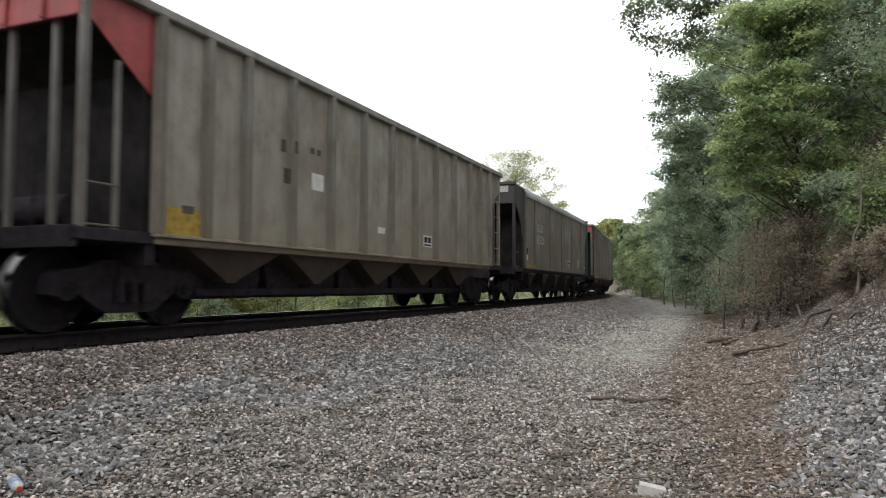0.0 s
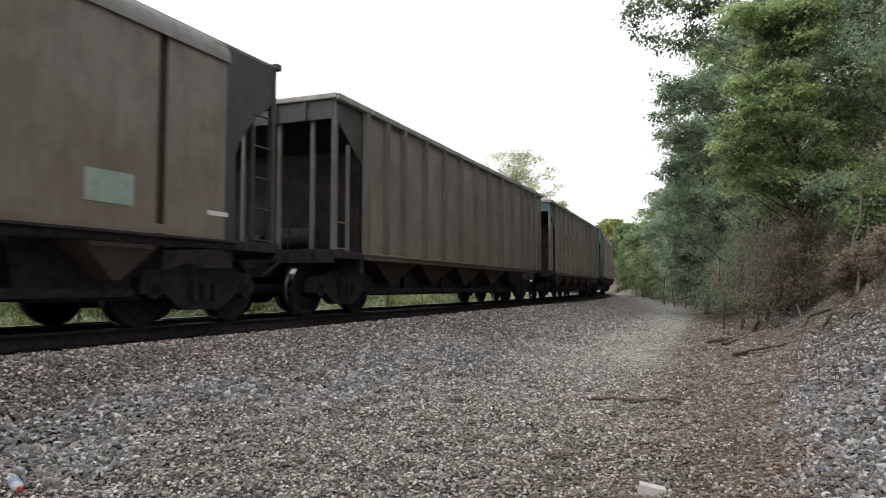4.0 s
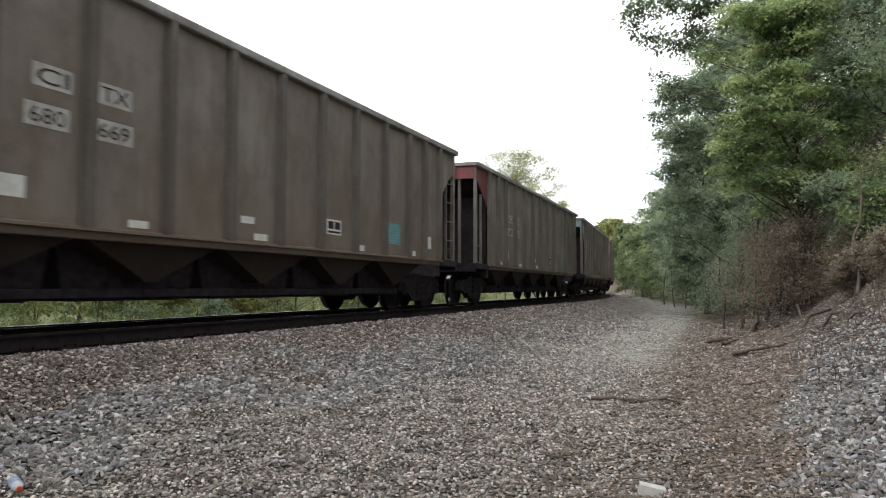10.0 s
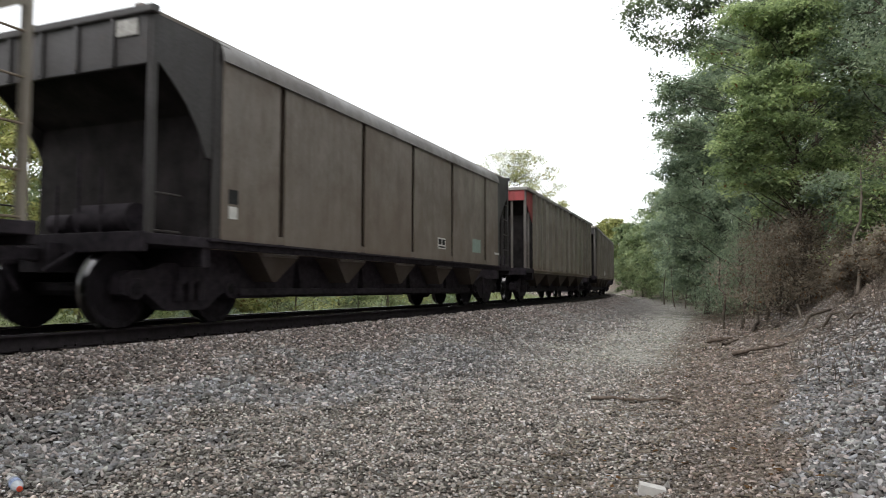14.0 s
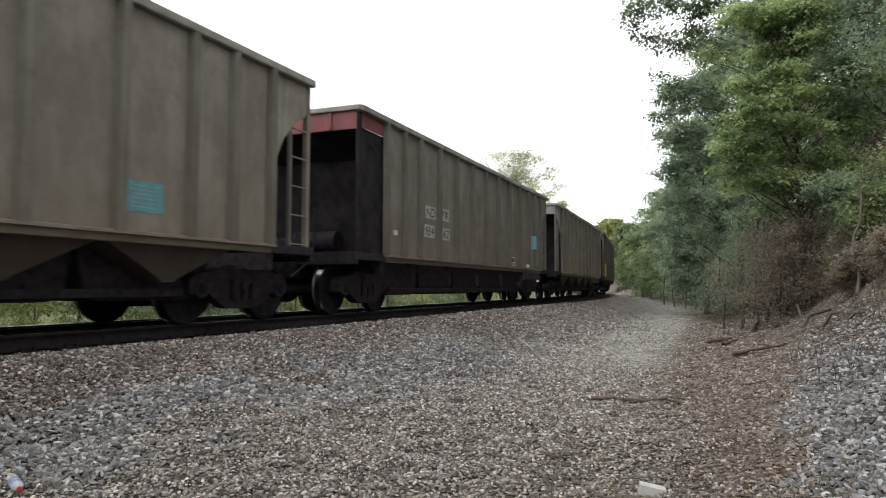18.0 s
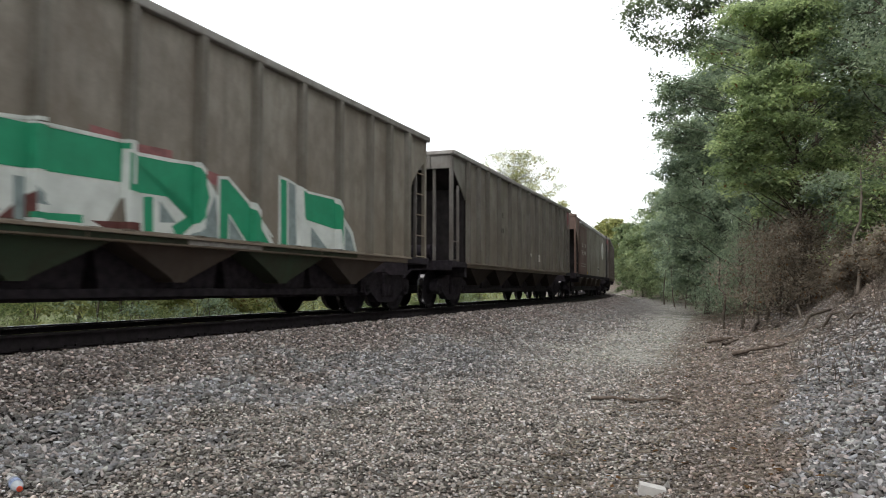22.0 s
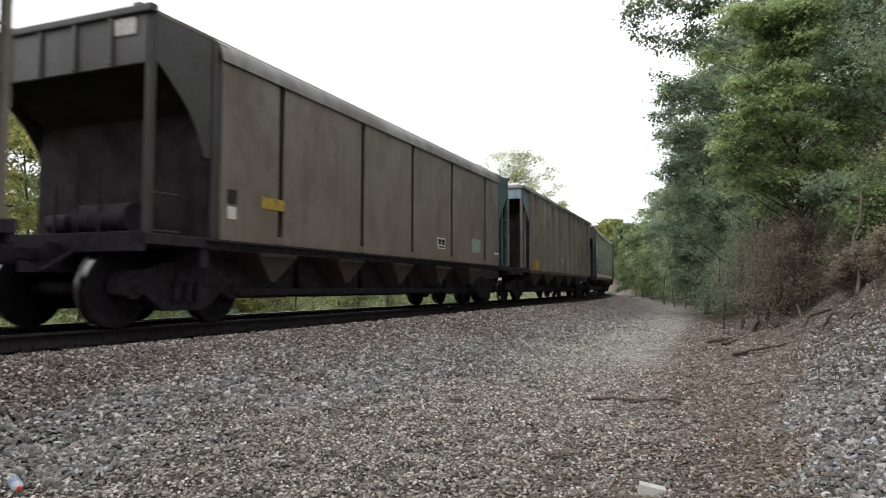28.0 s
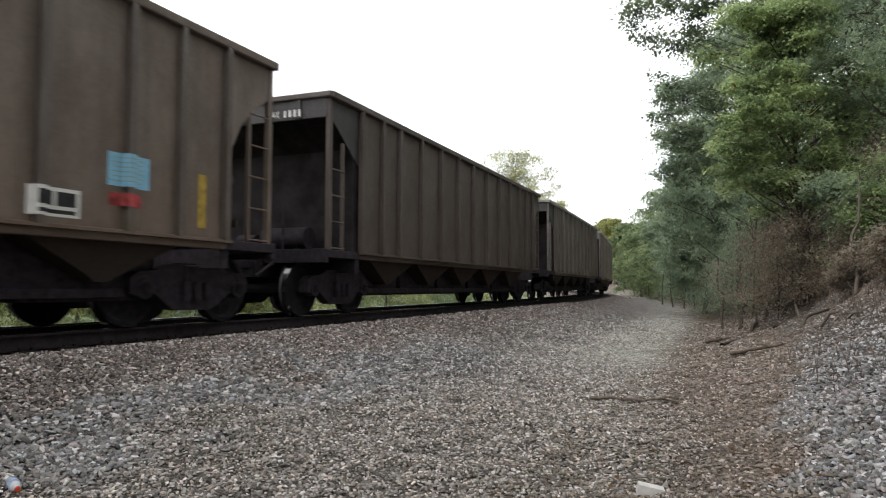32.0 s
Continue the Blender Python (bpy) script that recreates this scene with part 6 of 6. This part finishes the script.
def carton():
    """A torn white carton lying on the stones."""
    x, y, z = on_ground(0.295, 4.62)
    thing = tagged(new("carton"), "torn white cardboard carton lying on the gravel", "carton")
    thing.matrix_basis = pose(x, y, z + 0.035, 0, 8, -12)

    def body(bm):
        prism(bm, [(-0.09, -0.03), (0.07, -0.035), (0.078, 0.028), (-0.086, 0.034)], -0.05, 0.05)

    def flap(bm):
        v = [bm.verts.new(p) for p in ((0.072, -0.05, 0.02), (0.072, 0.05, 0.02), (0.105, 0.055, -0.012), (0.1, -0.048, -0.02))]
        bm.faces.new(v)
        bmesh.ops.solidify(bm, geom=bm.faces, thickness=0.003)
    part("carton_body", "carton_body", body, plain("white_card", (0.52, 0.5, 0.48), 0.8, 0.0, 0.15), thing)
    # brown card, coloured dark for the shade inside the open end
    part("flap", "carton_flap", flap, plain("brown_card", (0.16, 0.125, 0.105), 0.85), thing, label="dark torn open end")

    def torn(bm):
        v = [bm.verts.new(p) for p in ((0.066, 0.05, 0.03), (0.115, 0.055, 0.02), (0.092, 0.052, 0.075))]
        bm.faces.new(v)
        bmesh.ops.solidify(bm, geom=bm.faces, thickness=0.003)
    part("torn_corner", "torn_corner", torn, bpy.data.materials["white_card"], thing)


def bottle():
    """A plastic drink bottle with a blue label and a red cap, lying on the stones."""
    x, y, z = on_ground(-0.598, 4.14)
    thing = tagged(new("bottle"), "clear plastic bottle with blue label and red cap on gravel", "bottle")
    thing.matrix_basis = pose(x, y, z + 0.035, 0, 0, 40) @ Matrix.Scale(0.98, 4)

    def shape(bm):
        lathe(bm, [(0.005, 0.11), (0.03, 0.108), (0.034, 0.095), (0.033, 0.05), (0.034, 0.02), (0.033, -0.03), (0.03, -0.055), (0.016, -0.085), (0.013, -0.1)], 18)

    def label(bm):
        lathe(bm, [(0.0345, 0.055), (0.0352, 0.05), (0.0352, -0.015), (0.0345, -0.02)], 18)

    def cap(bm):
        lathe(bm, [(0.013, -0.098), (0.016, -0.099), (0.016, -0.113), (0.004, -0.115)], 14)
    m, nt, b = shader("clear_plastic", 0.15)
    b.inputs["Transmission Weight"].default_value = 0.4
    b.inputs["Base Color"].default_value = (0.75, 0.8, 0.85, 1)
    part("bottle_body", "bottle_body", shape, m, thing, smooth=True)
    part("bottle_label", "bottle_label", label, plain("blue_label", (0.22, 0.27, 0.4), 0.5, 0.0, 0.6, 40.0), thing, smooth=True)
    part("cap", "bottle_cap", cap, plain("red_cap", (0.55, 0.07, 0.03), 0.5), thing, smooth=True)


def stick(name, a, b, r, label, bend=0.05, seed=1):
    """A fallen branch from one place on the ground to another."""
    rng = np.random.RandomState(seed)
    p, q = np.array(on_ground(*a)), np.array(on_ground(*b))
    n = 9
    f = np.linspace(0, 1, n)[:, None]
    pts = p + (q - p) * f + rng.normal(0, bend, (n, 3)) * np.array([1, 1, 0.2]) * np.sin(f * 3.14) * 0.6
    for row in pts:
        row[2] = max(row[2], ground_at(row[0], row[1])) + r * 0.8 + 0.02
    rad = r * (1 - 0.6 * f[:, 0])
    paths = [(pts, rad)]
    for i in (3, 5, 6):
        tip = pts[i] + np.r_[rng.normal(0, 0.12, 2), 0.03]
        paths.append((np.array([pts[i], (pts[i] + tip) / 2 + (0, 0, 0.02), tip]), np.array([0.5, 0.35, 0.15]) * r))
    v, fq = tubes(paths, 7)
    tagged(new(name, raw_mesh(name, v, fq, M_TWIG, smooth=True)), label, "branch")


def rock(bearing, d, r, material, label, seed):
    rng = np.random.RandomState(seed)
    bm = bmesh.new()
    bmesh.ops.create_icosphere(bm, subdivisions=2, radius=r)
    for v in bm.verts:
        v.co *= 0.8 + 0.35 * noise.noise(v.co * (1.4 / r) + Vector((seed, 0, 0)))
        v.co.z *= 0.75
    me = bpy.data.meshes.new("rock")
    bm.to_mesh(me)
    bm.free()
    me.materials.append(material)
    ob = tagged(new("rock", me), label, "rock")
    ob.matrix_basis = pose(*on_ground(bearing, d, 0.3 * r), 0, 0, rng.uniform(0, 360))


def root(a, b, r, seed, rise=0.25):
    """A bare root or leaning dead trunk on the bank."""
    rng = np.random.RandomState(seed)
    p, q = np.array(on_ground(*a)), np.array(on_ground(*b))
    q[2] += rise
    f = np.linspace(0, 1, 8)[:, None]
    pts = p + (q - p) * f + rng.normal(0, 0.07, (8, 3)) * np.sin(3.14 * f)
    v, fq = tubes([(pts, r * (1 - 0.55 * f[:, 0]))], 8)
    tagged(new("dead_trunk", raw_mesh("dead_trunk", v, fq, M_BARK, smooth=True)), "bare dead trunk leaning on the brown bank", "branch")


carton()
bottle()
stick("fallen_branch", (0.21, 8.4), (0.335, 8.0), 0.022, "thin fallen branch lying across the gravel", 0.04, 3)
stick("short_stick", (0.375, 16.4), (0.412, 16.2), 0.05, "short dark stick at the foot of the bank", 0.03, 4)
stick("short_stick", (0.398, 15.0), (0.42, 15.8), 0.04, "short dark stick at the foot of the bank", 0.03, 5)
stick("broken_branch", (0.412, 12.5), (0.485, 11.3), 0.04, "dark broken branch on the leaf litter", 0.04, 6)
M_PALE_ROCK = plain("pale_rock", (0.4, 0.38, 0.35), 0.9, 0.0, 0.3, 6.0)
rock(0.528, 17.5, 0.22, M_PALE_ROCK, "pale grey rock among roots on the bank", 1)
rock(0.545, 16.8, 0.12, M_PALE_ROCK, "pale grey rock among roots on the bank", 2)
rock(0.2075, 8.5, 0.035, M_WHITE, "small white stone beside the fallen branch", 7)
root((0.475, 16.0), (0.505, 18.5), 0.06, 1)
root((0.50, 13.5), (0.52, 17), 0.035, 2, 0.3)
root((0.46, 19), (0.49, 20), 0.05, 3, 1.6)
root((0.59, 12.2), (0.60, 14.2), 0.035, 4, 2.2)
root((0.44, 17), (0.455, 21), 0.05, 5, 0.2)
root((0.512, 17.5), (0.535, 18.2), 0.11, 6, 2.6)
root((0.425, 19.5), (0.43, 20.5), 0.06, 7, 1.8)
root((0.40, 21.0), (0.395, 22.0), 0.05, 8, 2.2)
root((0.53, 11.6), (0.60, 10.6), 0.028, 9, 0.05)
root((0.49, 12.6), (0.56, 13.6), 0.04, 10, 0.05)


# ---- movement: the train rolls past ----
PITCH, FIRST, SPEED, GAIN = 16.18, 19.808, 14.8616, 0.0046485
SLACK = {0: 0.08, 13: -0.33, 26: 0.1, 5: -0.12, 6: -0.19, 7: -0.18, 8: -0.2, 9: -0.2, 10: -0.26, 11: -0.27, 12: -0.24, 18: 0.12, 19: 0.28, 20: 0.19, 21: 0.12, 22: 0.08}


def centre(k, t):
    return FIRST + PITCH * k + SLACK.get(k, 0.0) - HALF - SPEED * t - GAIN * t * t


def car_pose(k, t):
    s = centre(k, t)
    xa, ya, _ = on_track(s - 6.17)
    xb, yb, _ = on_track(s + 6.17)
    return pose(float(xa + xb) / 2, float(ya + yb) / 2, 0, 0, 0, math.degrees(math.atan2(yb - ya, xb - xa)))


def motions():
    for k, car in CARS.items():
        walk(car, [(0.5 * i, car_pose(k, 0.5 * i)) for i in range(65)])
        # the wheels are keyed while they roll past; further off they are too small to be seen turning
        near = [i for i in range(0, 961) if -16 < centre(k, i / 30) < 42]
        if not near:
            continue
        for truck in [c for c in car.children if c.name.startswith("truck")]:
            for axle in [c for c in truck.children if c.name.startswith("wheelset")]:
                at = axle.location.copy()
                rows, first = [], centre(k, near[0] / 30)
                for i in sorted({0, *near, 960}):
                    roll = (centre(k, min(max(i, near[0]), near[-1]) / 30) - first) / 0.49
                    rows.append((i / 30, pose(at.x, at.y, at.z, 0, math.degrees(roll) % 360, 0)))
                walk(axle, rows)


motions()
